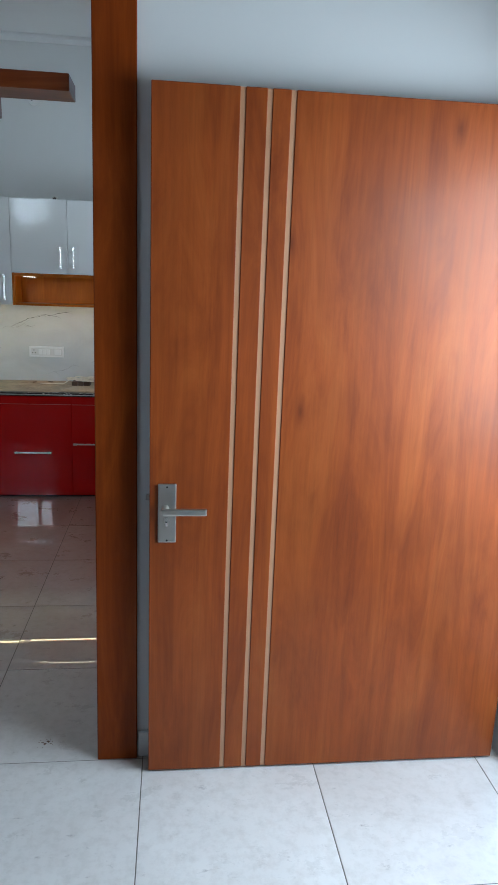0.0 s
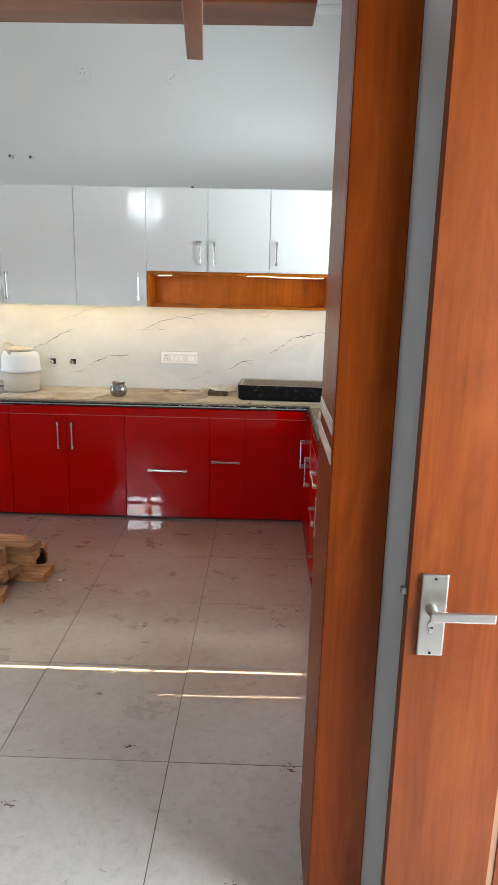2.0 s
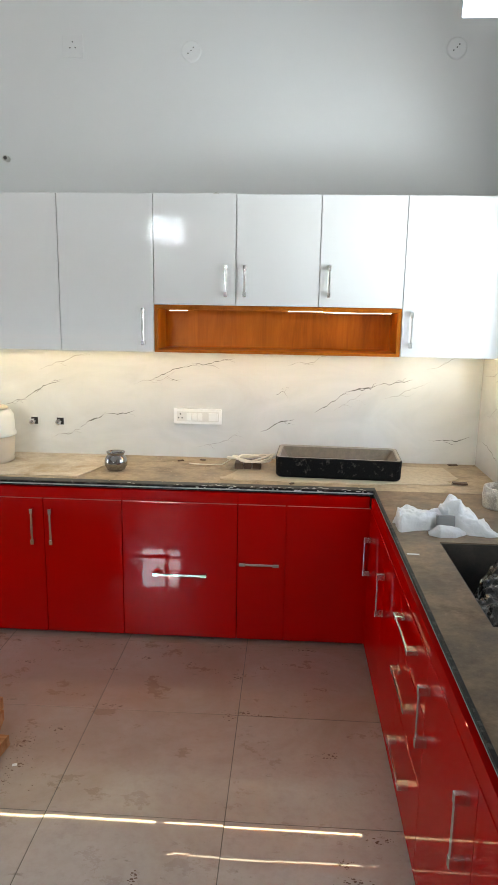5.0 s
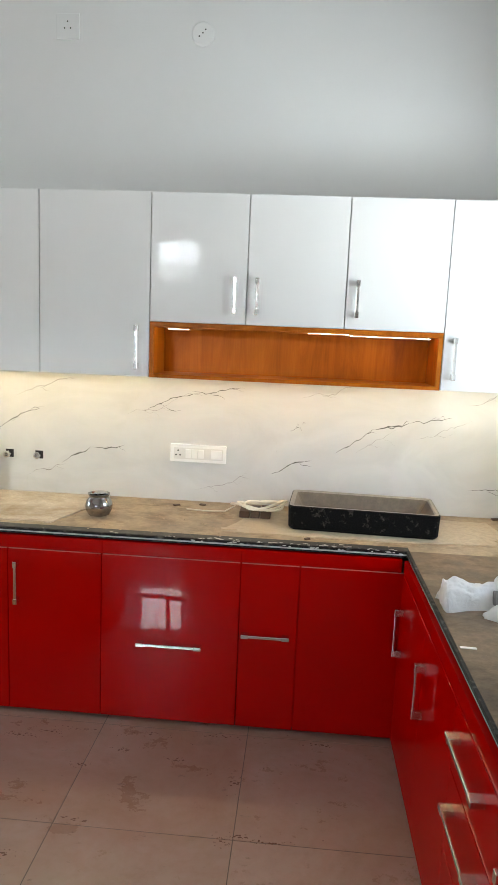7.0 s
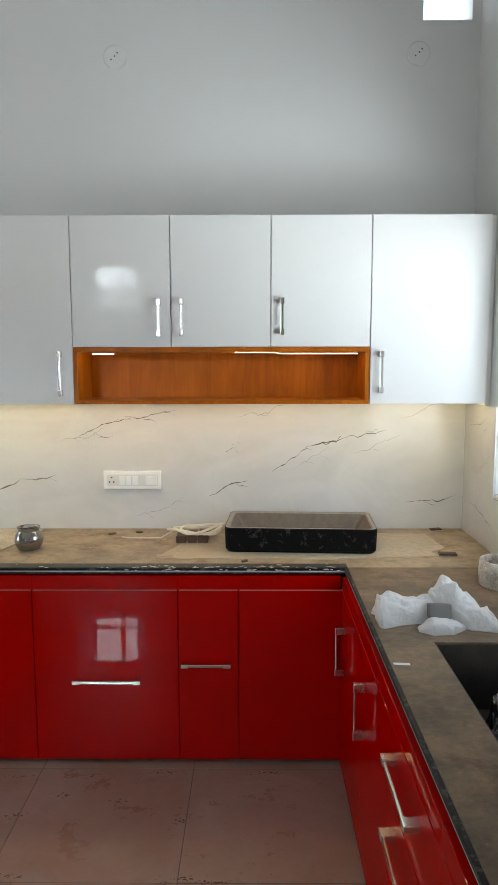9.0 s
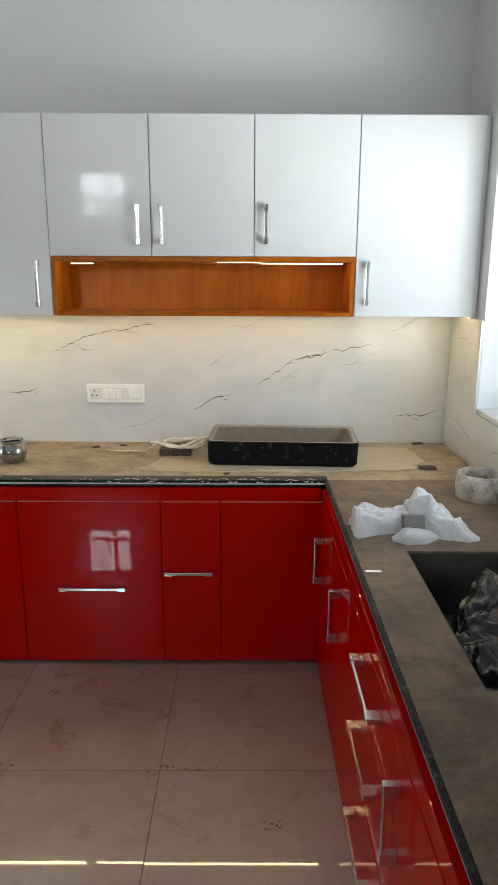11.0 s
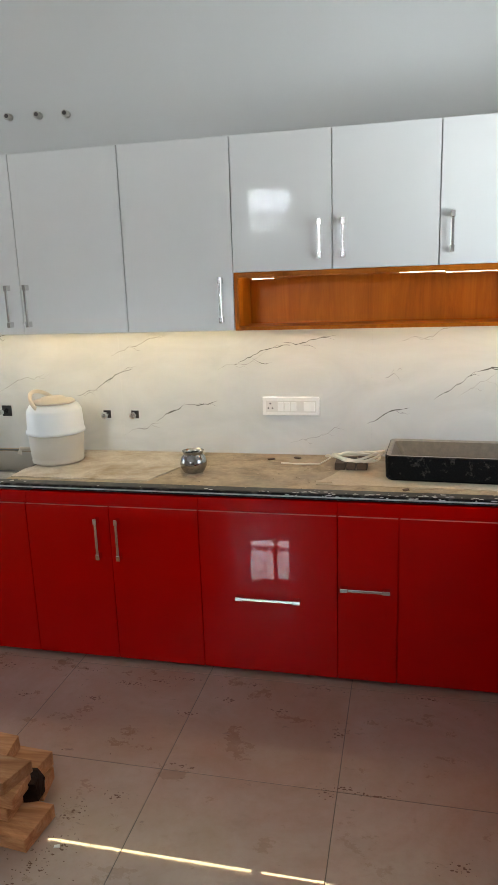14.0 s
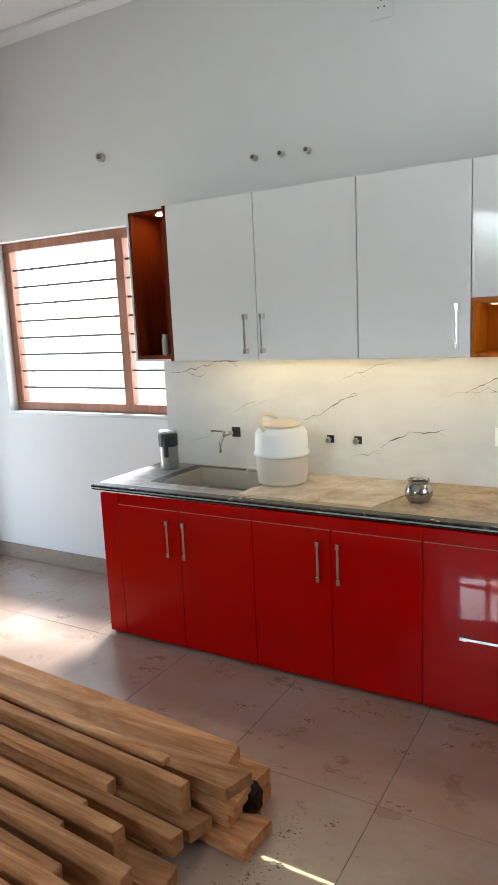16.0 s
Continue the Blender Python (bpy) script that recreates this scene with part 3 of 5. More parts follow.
# open wooden niche between the wall cabinets
n = thing("display_niche", (0.1, 5.86, UF), "open orange teak niche lit by warm strips", "shelf")
nx0, nx1 = -0.5205, 0.7235
part("back_panel", box(nx0 + 0.018, nx1 - 0.018, 5.93, 5.945, UF + 0.016, UB - 0.016), NICHE_WOOD, n)
nb = box(nx0, nx1, UY + 0.02, 6.018, UF + 0.0105, UF + 0.0158)
box(nx0, nx1, UY + 0.002, UY + 0.0198, UF, UF + 0.0158, 0.001, into=nb)
part("bottom_board", nb, NICHE_WOOD, n)
nt2 = box(nx0, nx1, UY + 0.014, 6.018, UB - 0.0158, UB - 0.0005)
box(nx0, nx1, UY + 0.002, UY + 0.0138, UB - 0.022, UB - 0.0005, 0.001, into=nt2)
part("top_board", nt2, NICHE_WOOD, n)
for a in (nx0, nx1 - 0.0178):
    part("side_board", box(a, a + 0.0178, UY + 0.002, 6.018, UF + 0.016, UB - 0.016), NICHE_WOOD, n)
for a, b, drop in ((-0.49, -0.455, 0.002), (-0.45, -0.36, 0.013), (-0.355, 0.155, 0.002), (0.16, 0.335, 0.0075), (0.342, 0.68, 0.012), (0.685, 0.70, 0.002)):
    part("led_strip", box(a, b, 5.742, 5.752, UB - 0.0162 - drop, UB - 0.0162 - drop + 0.0018), LED, n, "glowing warm strip")

# open end niche at the free end of the row
e = thing("end_niche", (-2.14, 5.86, UF), "open end shelf with a dark red-brown inside", "shelf")
part("outer_side", box(-2.272, -2.259, UY, 6.018, UF, UT, 0.0015), CARCASS, e, "white side panel")
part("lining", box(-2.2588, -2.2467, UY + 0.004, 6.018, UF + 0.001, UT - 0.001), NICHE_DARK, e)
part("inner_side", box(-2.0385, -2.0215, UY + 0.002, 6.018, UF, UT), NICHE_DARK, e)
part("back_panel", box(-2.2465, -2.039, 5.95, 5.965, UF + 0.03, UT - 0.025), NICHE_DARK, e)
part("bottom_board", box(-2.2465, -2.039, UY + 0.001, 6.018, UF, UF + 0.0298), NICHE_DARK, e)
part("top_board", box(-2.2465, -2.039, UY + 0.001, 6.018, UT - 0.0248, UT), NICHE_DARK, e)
part("front_edge", box(-2.2588, -2.0395, UY - 0.001, UY + 0.0008, UT - 0.012, UT), CARCASS, e, "white front edge")
part("front_edge", box(-2.2588, -2.0395, UY - 0.001, UY + 0.0008, UF, UF + 0.012), CARCASS, e, "white front edge")
part("spot_light", lathe([(0.02, 0), (0.024, 0.004)], (-2.11, 5.78, UT - 0.029), 20), LED_SPOT, e, "small warm spot light")
sp = solo("small_bottle", lathe([(0.018, 0), (0.02, 0.003), (0.02, 0.085), (0.016, 0.095), (0.016, 0.11)], (-2.11, 5.75, UF + 0.0298), 20), STEEL, (-2.11, 5.75, UF + 0.0298), "small steel bottle standing on the end shelf", "bottle", smooth=False)

# strip light under the wall cabinets
for a, b in ((-1.98, -0.56), (-0.5, 0.70), (0.76, 1.2)):
    solo("strip_light", box(a, b, 5.752, 5.762, UF + 0.0045, UF + 0.0098), LED_DIM, ((a + b) / 2, 5.757, UF + 0.0045), "thin glowing warm strip light under the wall cabinets", "light", "strip lights")

# base cabinets
BY, BT = 5.362, 0.772
BR = 0.578


def base_front(name, x0, x1, z0, z1, unit):
    front = part(name, box(x0 + G * 1.6, x1 - G * 1.6, BY, BY + 0.018, z0, z1, 0.0018, segments=2), RED, unit)
    if z1 < 0.72:
        # Thin strip paints the bright line along the front's top edge.
        part("top_glint", box(x0 + 0.004, x1 - 0.004, BY + 0.0004, BY + 0.0105, z1 - 0.0004, z1 + 0.0012, 0.0004), EDGE_GLINT, front, "pink strip for the light caught on the top edge")
    return front


def base_unit(x0, x1, label, top=0.76):
    b = thing("base_cabinet", ((x0 + x1) / 2, 5.7, 0), label, "cabinet", "row of red base cabinets")
    part("body", box(x0 + 0.001, x1 - 0.001, BY + 0.020, BACK - 0.002, 0.02, top), RED, b)
    part("top_rail", box(x0 + 0.0005, x1 - 0.0005, BY + 0.011, BY + 0.0195, 0.716, BT - 0.002, 0.001), RED, b)
    # Black strip puts the shadow gap under the fronts into colour.
    part("plinth", box(x0 + 0.001, x1 - 0.001, BY + 0.03, BY + 0.05, 0.0, 0.0195), DARK, b)
    return b


red_label = "glossy red base cabinet with chrome bow handles"
b = base_unit(-2.302, -1.404, red_label + " under the sink", 0.585)
base_front("filler", -2.302, -2.19, 0.017, 0.77, b)
d = base_front("door", -2.19, -1.812, 0.017, 0.7146, b)
handle_upright(-1.866, BY, 0.486, 0.67, d)
d = base_front("door", -1.812, -1.404, 0.017, 0.7146, b)
handle_upright(-1.77, BY, 0.486, 0.67, d)
b = base_unit(-1.404, -0.626, red_label)
d = base_front("door", -1.404, -1.018, 0.017, 0.7146, b)
handle_upright(-1.07, BY, 0.486, 0.668, d)
d = base_front("door", -1.018, -0.626, 0.017, 0.7146, b)
handle_upright(-0.977, BY, 0.486, 0.668, d)
b = base_unit(-0.626, -0.058, "glossy red pull-out cabinet with a level chrome handle")
d = base_front("drawer_front", -0.626, -0.058, 0.017, 0.7146, b)
handle_flat(-0.472, -0.207, BY, 0.352, d)
b = base_unit(-0.058, 0.576, "glossy red narrow pull-out beside a blank corner panel")
d = base_front("drawer_front", -0.058, 0.178, 0.017, 0.7146, b)
handle_flat(-0.045, 0.147, BY, 0.42, d)
base_front("corner_panel", 0.178, 0.597, 0.017, 0.7146, b)


def right_front(name, y0, y1, z0, z1, unit):
    return part(name, box(BR, BR + 0.018, y0 + G, y1 - G, z0, z1, 0.0018, segments=2), RED, unit)


def right_handle(y0, y1, z0, z1, parent):
    """A bow handle on a front that faces -x; upright when y0 equals y1."""
    if y0 == y1:
        bm = box(BR - 0.034, BR - 0.026, y0 - 0.006, y0 + 0.006, z0, z1, 0.002)
        for z in (z0 + 0.013, z1 - 0.013):
            box(BR - 0.0355, BR, y0 - 0.0085, y0 + 0.0085, z - 0.0135, z + 0.0135, 0.0015, into=bm)
    else:
        bm = box(BR - 0.034, BR - 0.026, y0, y1, z0 - 0.006, z0 + 0.006, 0.002)
        for y in (y0 + 0.015, y1 - 0.015):
            box(BR - 0.0355, BR, y - 0.0165, y + 0.0165, z0 - 0.008, z0 + 0.008, 0.0015, into=bm)
    return part("handle", bm, CHROME, parent, "chrome bow handle")


def right_unit(y0, y1, label):
    b = thing("base_cabinet", (0.9, (y0 + y1) / 2, 0), label, "cabinet", "red cabinets under the side counter")
    part("body", box(BR + 0.020, RIGHT - 0.002, y0 + 0.001, y1 - 0.001, 0.02, 0.58), RED, b)
    part("top_rail", box(BR + 0.002, BR + 0.0195, y0 + 0.0005, y1 - 0.0005, 0.716, BT - 0.002, 0.001), RED, b)
    # Same blackened shadow gap under the side fronts.
    part("plinth", box(BR + 0.03, BR + 0.05, y0 + 0.001, y1 - 0.001, 0.0, 0.0195), DARK, b)
    return b


b = right_unit(4.42, 5.360, red_label + " in the corner")
d = right_front("door", 4.86, 5.33, 0.017, 0.7146, b)
right_handle(5.27, 5.27, 0.415, 0.605, d)
d = right_front("door", 4.42, 4.86, 0.017, 0.7146, b)
right_handle(4.80, 4.80, 0.435, 0.617, d)
right_front("filler", 5.331, 5.3615, 0.017, 0.7146, b)
b = right_unit(3.96, 4.42, "glossy red three-drawer base cabinet with level chrome handles")
for z0, z1, zh in ((0.53, 0.7146, 0.652), (0.305, 0.527, 0.458), (0.017, 0.302, 0.193)):
    d = right_front("drawer_front", 3.96, 4.42, z0, z1, b)
    right_handle(4.10, 4.36, zh, zh, d)
b = right_unit(2.74, 3.96, red_label + " by the partition")
d = right_front("door", 3.45, 3.96, 0.017, 0.7146, b)
right_handle(3.912, 3.912, 0.474, 0.658, d)
d = right_front("door", 2.74, 3.45, 0.017, 0.7146, b)
right_handle(3.5, 3.5, 0.474, 0.658, d)

# worktop: two runs with cut-outs for the sinks
CT, CB = 0.797, BT
CF, CR = 5.386, 0.592


LINE = dusty_stone("pale_plaster_line", (0.16, 0.155, 0.15), (0.66, 0.66, 0.64), 0.16, 9.0)


def slab(pieces, mat, name, at, label):
    w = thing(name, at, label, "worktop")
    for p in pieces:
        part("slab", box(*p[:4], CB, CT), p[4] if len(p) > 4 else mat, w)
    return w


w = slab([(-2.384, -2.07, CF + 0.062, BACK - 0.001, COUNTER_GREY), (-2.07, -1.54, CF + 0.062, 5.585, COUNTER_GREY), (-2.07, -1.54, 5.955, BACK - 0.001), (-1.54, RIGHT - 0.001, CF + 0.062, BACK - 0.001)], COUNTER, "worktop", (0, 5.7, CB), "dust-covered dark granite worktop along the back wall")
for q in ((-2.13, -2.072, 5.56, 5.985), (-2.072, -1.538, 5.956, 5.985), (-1.5385, -1.50, 5.60, 5.985), (-2.072, -1.538, 5.55, 5.584)):
    part("wet_rim", box(*q, CT + 0.0002, CT + 0.0011), FRONT_BAND, w, "dark damp stone round the sink")
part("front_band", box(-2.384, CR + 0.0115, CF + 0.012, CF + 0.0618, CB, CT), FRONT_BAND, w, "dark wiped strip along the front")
part("front_band", box(CR + 0.0118, RIGHT - 0.001, CF + 0.012, CF + 0.0618, CB, CT), COUNTER, w)
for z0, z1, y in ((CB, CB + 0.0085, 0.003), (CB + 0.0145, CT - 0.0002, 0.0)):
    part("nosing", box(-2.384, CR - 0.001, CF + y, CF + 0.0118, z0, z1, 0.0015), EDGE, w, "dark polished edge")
part("nosing_line", box(-2.384, CR - 0.001, CF - 0.0015, CF + 0.0118, CB + 0.009, CB + 0.014, 0.001), LINE, w, "pale plaster line along the edge")
w = slab([(CR + 0.012, 0.755, 2.722, CF + 0.0115), (1.13, RIGHT - 0.001, 2.722, CF + 0.0115), (0.755, 1.13, 2.722, 4.0), (0.755, 1.13, 4.69, CF + 0.0115)], COUNTER_R, "worktop", (0.9, 4.0, CB), "dusty grey-brown granite worktop along the side wall")
part("nosing_line", box(CR + 0.0005, CR + 0.0118, 2.722, CF - 0.002, CB + 0.0088, CB + 0.0122, 0.0008), LINE, w, "pale plaster line along the edge")
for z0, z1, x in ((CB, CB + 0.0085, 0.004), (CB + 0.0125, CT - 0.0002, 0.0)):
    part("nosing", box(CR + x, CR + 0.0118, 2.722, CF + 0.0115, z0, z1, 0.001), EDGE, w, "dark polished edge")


def sink(name, x0, x1, y0, y1, depth, mat, label):
    s = thing(name, ((x0 + x1) / 2, (y0 + y1) / 2, CT - depth), label, "sink")
    t, z0 = 0.004, CT - depth
    part("bottom", box(x0, x1, y0, y1, z0, z0 + t), mat, s)
    for q in ((x0, x0 + t, y0, y1), (x1 - t, x1, y0, y1), (x0 + t, x1 - t, y0, y0 + t), (x0 + t, x1 - t, y1 - t, y1)):
        part("wall", box(*q, z0 + t, CT - 0.004), mat, s)
    part("drain", lathe([(0.045, 0), (0.045, 0.003), (0.03, 0.001)], ((x0 + x1) / 2, (y0 + y1) / 2, z0 + t), 24), STEEL, s)
    return s


SINK_STEEL = material("dusty_steel", (0.5, 0.47, 0.42), 0.45, 0.6)
SINK_DARK = dusty_stone("dark_stone_sink", (0.02, 0.02, 0.02), (0.12, 0.1, 0.08), -0.1)
sink("steel_sink", -2.069, -1.541, 5.586, 5.954, 0.2, SINK_STEEL, "inset dusty stainless steel sink in the worktop")
sink("dark_sink", 0.756, 1.129, 4.001, 4.689, 0.205, SINK_DARK, "dark stone sink holding a black plastic bag")

# ---- backsplash with veins ----
splash = thing("backsplash", (0, BACK, CT), "white marble-look wall tiles with grey veins", "wall tile", kind="structure")
SY = BACK - 0.010
for a, b in ((-2.33, -1.2), (-1.1997, 0.04), (0.0403, RIGHT - 0.011)):
    part("tile", box(a, b, SY, BACK - 0.0005, CT + 0.0005, UF - 0.0008), MARBLE, splash)
part("side_tile", box(RIGHT - 0.010, RIGHT - 0.0005, 2.73, SY - 0.0005, CT + 0.0005, 1.029), MARBLE, splash)
part("side_tile", box(RIGHT - 0.010, RIGHT - 0.0005, 5.602, SY - 0.0005, 1.0292, UF - 0.0085), MARBLE, splash)


def vein(bm, x0, z0, x1, z1, width, rng, side=False, fork=True):
    """A thin ragged ribbon of stone vein, with a short fork."""
    steps = max(6, int(math.hypot(x1 - x0, z1 - z0) / 0.016))
    last = None
    wob, drift = 0.0, 0.0
    for k in range(steps + 1):
        f = k / steps
        drift = drift * 0.6 + rng.uniform(-1, 1) * 0.004
        wob = wob * 0.88 + drift + rng.choice((-1, -0.3, 0, 0.4, 1)) * 0.008
        env = math.sin(math.pi * f)
        x = x0 + (x1 - x0) * f
        z = z0 + (z1 - z0) * f + wob * env
        w = width * 1.35 * (0.15 + 0.85 * env) * rng.uniform(0.3, 1.2)
        if side:
            pair = [bm.verts.new((RIGHT - 0.0106, x, z + w)), bm.verts.new((RIGHT - 0.0106, x, z - w))]
        else:
            pair = [bm.verts.new((x, SY - 0.0006, z - w)), bm.verts.new((x, SY - 0.0006, z + w))]
        if last:
            bm.faces.new((last[0], pair[0], pair[1], last[1]))
        last = pair
        if fork and k in (int(steps * 0.35), int(steps * 0.7)) and rng.random() < 0.75:
            up = rng.choice((-1, 1))
            vein(bm, x, z, x + (x1 - x0) * rng.uniform(0.2, 0.4), z + up * rng.uniform(0.008, 0.03), width * 0.5, rng, side, False)


rng = random.Random(5)
strong, pale = bmesh.new(), bmesh.new()
prints = ((-0.61, 1.235, -0.34, 1.33, 0.0022), (-0.38, 1.335, -0.13, 1.345, 0.0016), (0.32, 1.07, 0.50, 1.20, 0.0022), (0.50, 1.195, 0.66, 1.235, 0.0034), (0.66, 1.235, 0.86, 1.27, 0.0016), (0.02, 0.955, 0.21, 1.03, 0.0024), (-1.02, 0.955, -0.87, 1.045, 0.0028), (-0.87, 1.04, -0.70, 1.06, 0.0016), (0.96, 0.93, 1.20, 0.96, 0.002), (0.10, 1.17, 0.17, 1.155, 0.001), (-1.36, 1.10, -1.13, 1.22, 0.002), (-1.45, 1.08, -1.33, 1.11, 0.0018), (-2.28, 1.33, -1.95, 1.40, 0.002), (-1.99, 1.39, -1.80, 1.40, 0.0028))
for a, c, e2, g2, wd in prints:
    vein(strong, a, c, e2, g2, wd, rng)
for a, c, e2, g2, wd in ((-0.7, 1.21, -0.45, 1.30, 0.0012), (0.15, 1.33, 0.40, 1.40, 0.0012), (0.93, 1.33, 1.15, 1.395, 0.0014), (-0.35, 0.855, -0.16, 0.905, 0.0014), (-0.2, 0.89, -0.08, 0.92, 0.001), (-1.2, 0.88, -1.0, 0.95, 0.0014), (-1.25, 1.28, -0.95, 1.38, 0.0014), (-1.9, 1.1, -1.6, 1.2, 0.0012), (-2.2, 0.92, -2.0, 1.0, 0.0014), (0.7, 1.16, 0.95, 1.26, 0.001), (0.42, 1.08, 0.6, 1.2, 0.001)):
    vein(pale, a, c, e2, g2, wd, rng)
for a, c, e2, g2, wd in ((5.95, 1.30, 5.70, 1.36, 0.0014), (5.9, 0.95, 5.6, 0.9, 0.0018), (5.4, 0.9, 5.1, 0.97, 0.0018), (5.85, 1.1, 5.65, 1.2, 0.001)):
    vein(pale, a, c, e2, g2, wd, rng, True)
part("dark_veining", strong, VEIN, splash, "grey veins in the tile")
part("pale_veining", pale, VEIN_PALE, splash, "pale veins in the tile")

# ---- wall fittings ----
sw = thing("switch_board", (-0.338, SY, 1.037), "white plastic switch plate with a socket and rockers", "switch")
part("plate", box(-0.475, -0.201, SY - 0.02, SY - 0.0002, 0.993, 1.081, 0.004, segments=2), PLASTIC, sw)
part("inset", box(-0.457, -0.216, SY - 0.0208, SY - 0.0201, 1.008, 1.064), CARCASS, sw, "pale grey inset frame")
for a, b in ((-0.40, -0.372), (-0.369, -0.341), (-0.338, -0.31), (-0.275, -0.222)):
    part("rocker", box(a, b, SY - 0.027, SY - 0.0209, 1.014, 1.058, 0.002), PLASTIC, sw)
for dx, dz in ((-0.436, 1.05), (-0.446, 1.028), (-0.426, 1.028)):
    h = lathe([(0.004, 0), (0.004, 0.001)], (0, 0, 0), 10)
    bmesh.ops.transform(h, matrix=pose(dx, SY - 0.0209, dz, 90), verts=h.verts)
    part("socket_hole", h, DARK, sw)


def wall_disc(x, z):
    r = thing("ceiling_rose", (x, BACK, z), "round white electrical cover plate on the wall", "socket", "round covers high on the wall")
    p = lathe([(0.052, 0), (0.052, 0.004), (0.046, 0.009), (0.001, 0.011)], (0, 0, 0), 32)
    bmesh.ops.transform(p, matrix=pose(x, BACK, z, 90), verts=p.verts)
    part("cover", p, WALL, r)
    for dx, dz in ((-0.016, -0.012), (0.012, 0.016), (0.0, 0.002)):
        h = lathe([(0.0035, 0), (0.0035, 0.002)], (0, 0, 0), 10)
        bmesh.ops.transform(h, matrix=pose(x + dx, BACK - 0.0095, z + dz, 90), verts=h.verts)
        part("hole", h, DARK, r)


wall_disc(-0.377, 2.935)
wall_disc(0.969, 2.945)
so = thing("wall_socket", (-0.995, BACK, 2.96), "square white plastic socket plate high on the wall", "socket")
part("plate", box(-1.05, -0.94, BACK - 0.010, BACK - 0.0002, 2.905, 3.015, 0.004, segments=2), WALL, so)
for dx, dz in ((0, 0.02), (-0.014, -0.008), (0.014, -0.008)):
    h = lathe([(0.0035, 0), (0.0035, 0.001)], (0, 0, 0), 10)
    bmesh.ops.transform(h, matrix=pose(-0.995 + dx, BACK - 0.0102, 2.96 + dz, 90), verts=h.verts)
    part("hole", h, DARK, so)


# Dark plug colour stands in for the shade inside the pipe's hollow.
BORE = material("pipe_bore", (0.09, 0.08, 0.075), 0.7)


def stub(x, z, name="conduit_stub", r=0.016):
    c = thing(name, (x, BACK, z), "short grey conduit stub with a dark hollow end", "pipe", "conduit stubs on the wall")
    p = tube([(x, BACK - 0.0005, z), (x, BACK - 0.02, z - 0.001), (x, BACK - 0.035, z - 0.002)], r, 14)
    part("pipe", p, SATIN, c)
    part("hollow", rod((x, BACK - 0.0352, z), (x, BACK - 0.0375, z), r * 0.6, 14), BORE, c)


for x, z in ((-1.669, 2.419), (-1.515, 2.414), (-1.372, 2.409)):
    stub(x, z)
# These two stand in for a wall hole and a small dark thing.
stub(-2.68, 2.574, r=0.024)
stub(-0.24, 2.222, r=0.022)


def water_point(x, z):
    o = thing("water_outlet", (x, SY, z), "chrome water outlet in a square cut-out of the tile", "pipe", "water outlets on the backsplash")
    part("cut_out", box(x - 0.02, x + 0.02, SY - 0.0018, SY - 0.0003, z - 0.02, z + 0.02), DARK, o)
    p = lathe([(0.0165, 0), (0.0165, 0.03), (0.009, 0.031), (0.009, 0.012)], (0, 0, 0), 18)
    bmesh.ops.transform(p, matrix=pose(x - 0.004, SY - 0.0019, z - 0.002, 90), verts=p.verts)
    part("threaded_end", p, CHROME, o)


water_point(-1.288, 0.987)
water_point(-1.137, 0.987)
tp = thing("tap", (-1.86, SY, 0.997), "small chrome wall tap over the sink", "tap")
part("cut_out", box(-1.885, -1.83, SY - 0.0018, SY - 0.0003, 0.972, 1.028), DARK, tp)
part("body", tube([(-1.86, SY - 0.002, 1.0), (-1.865, SY - 0.05, 1.0), (-1.875, SY - 0.10, 1.0)], 0.013, 12), CHROME, tp, smooth=True)
part("spout", tube([(-1.867, SY - 0.06, 1.0), (-1.89, SY - 0.09, 0.985), (-1.90, SY - 0.105, 0.95), (-1.90, SY - 0.105, 0.90)], 0.009, 10), CHROME, tp, smooth=True)
part("lever", box(-1.965, -1.875, SY - 0.10, SY - 0.085, 1.012, 1.020, 0.003), CHROME, tp)

# ---- things on the back worktop ----
Z = CT + 0.0005


def rough_sheet(name, corners, thick, mat, label, rng, amount=0.006):
    bm = bmesh.new()
    ring = []
    for a, b in zip(corners, corners[1:] + corners[:1]):
        n = max(2, int(math.hypot(b[0] - a[0], b[1] - a[1]) / 0.05))
        for k in range(n):
            f = k / n
            ring.append((a[0] + (b[0] - a[0]) * f + rng.uniform(-amount, amount), a[1] + (b[1] - a[1]) * f + rng.uniform(-amount, amount)))
    lo = [bm.verts.new((x, y, Z)) for x, y in ring]
    hi = [bm.verts.new((x, y, Z + thick)) for x, y in ring]
    bm.faces.new(hi)
    bm.faces.new(lo[::-1])
    for k in range(len(ring)):
        j = (k + 1) % len(ring)
        bm.faces.new((lo[k], lo[j], hi[j], hi[k]))
    bmesh.ops.recalc_face_normals(bm, faces=bm.faces[:])
    c = Vector((sum(p[0] for p in ring) / len(ring), sum(p[1] for p in ring) / len(ring), Z))
    return solo(name, bm, mat, c, label, "board")


SHEET = dusty_stone("stained_white_sheet", (0.54, 0.49, 0.42), (0.42, 0.31, 0.19), -0.03)
rough_sheet("loose_tile_sheet", [(-1.53, 5.475), (-0.882, 5.478), (-0.80, 5.74), (-0.77, 5.985), (-1.41, 5.985), (-1.535, 5.6)], 0.006, SHEET, "stained pale sheet lying on the worktop", rng, 0.001)
rough_sheet("cardboard_sheet", [(-0.165, 5.505), (0.55, 5.50), (1.0, 5.54), (0.99, 5.60), (1.06, 5.66), (1.03, 5.9), (0.5, 5.93), (-0.06, 5.9), (-0.09, 5.7)], 0.004, CARD, "torn pale cardboard sheet under the stone basin", rng)

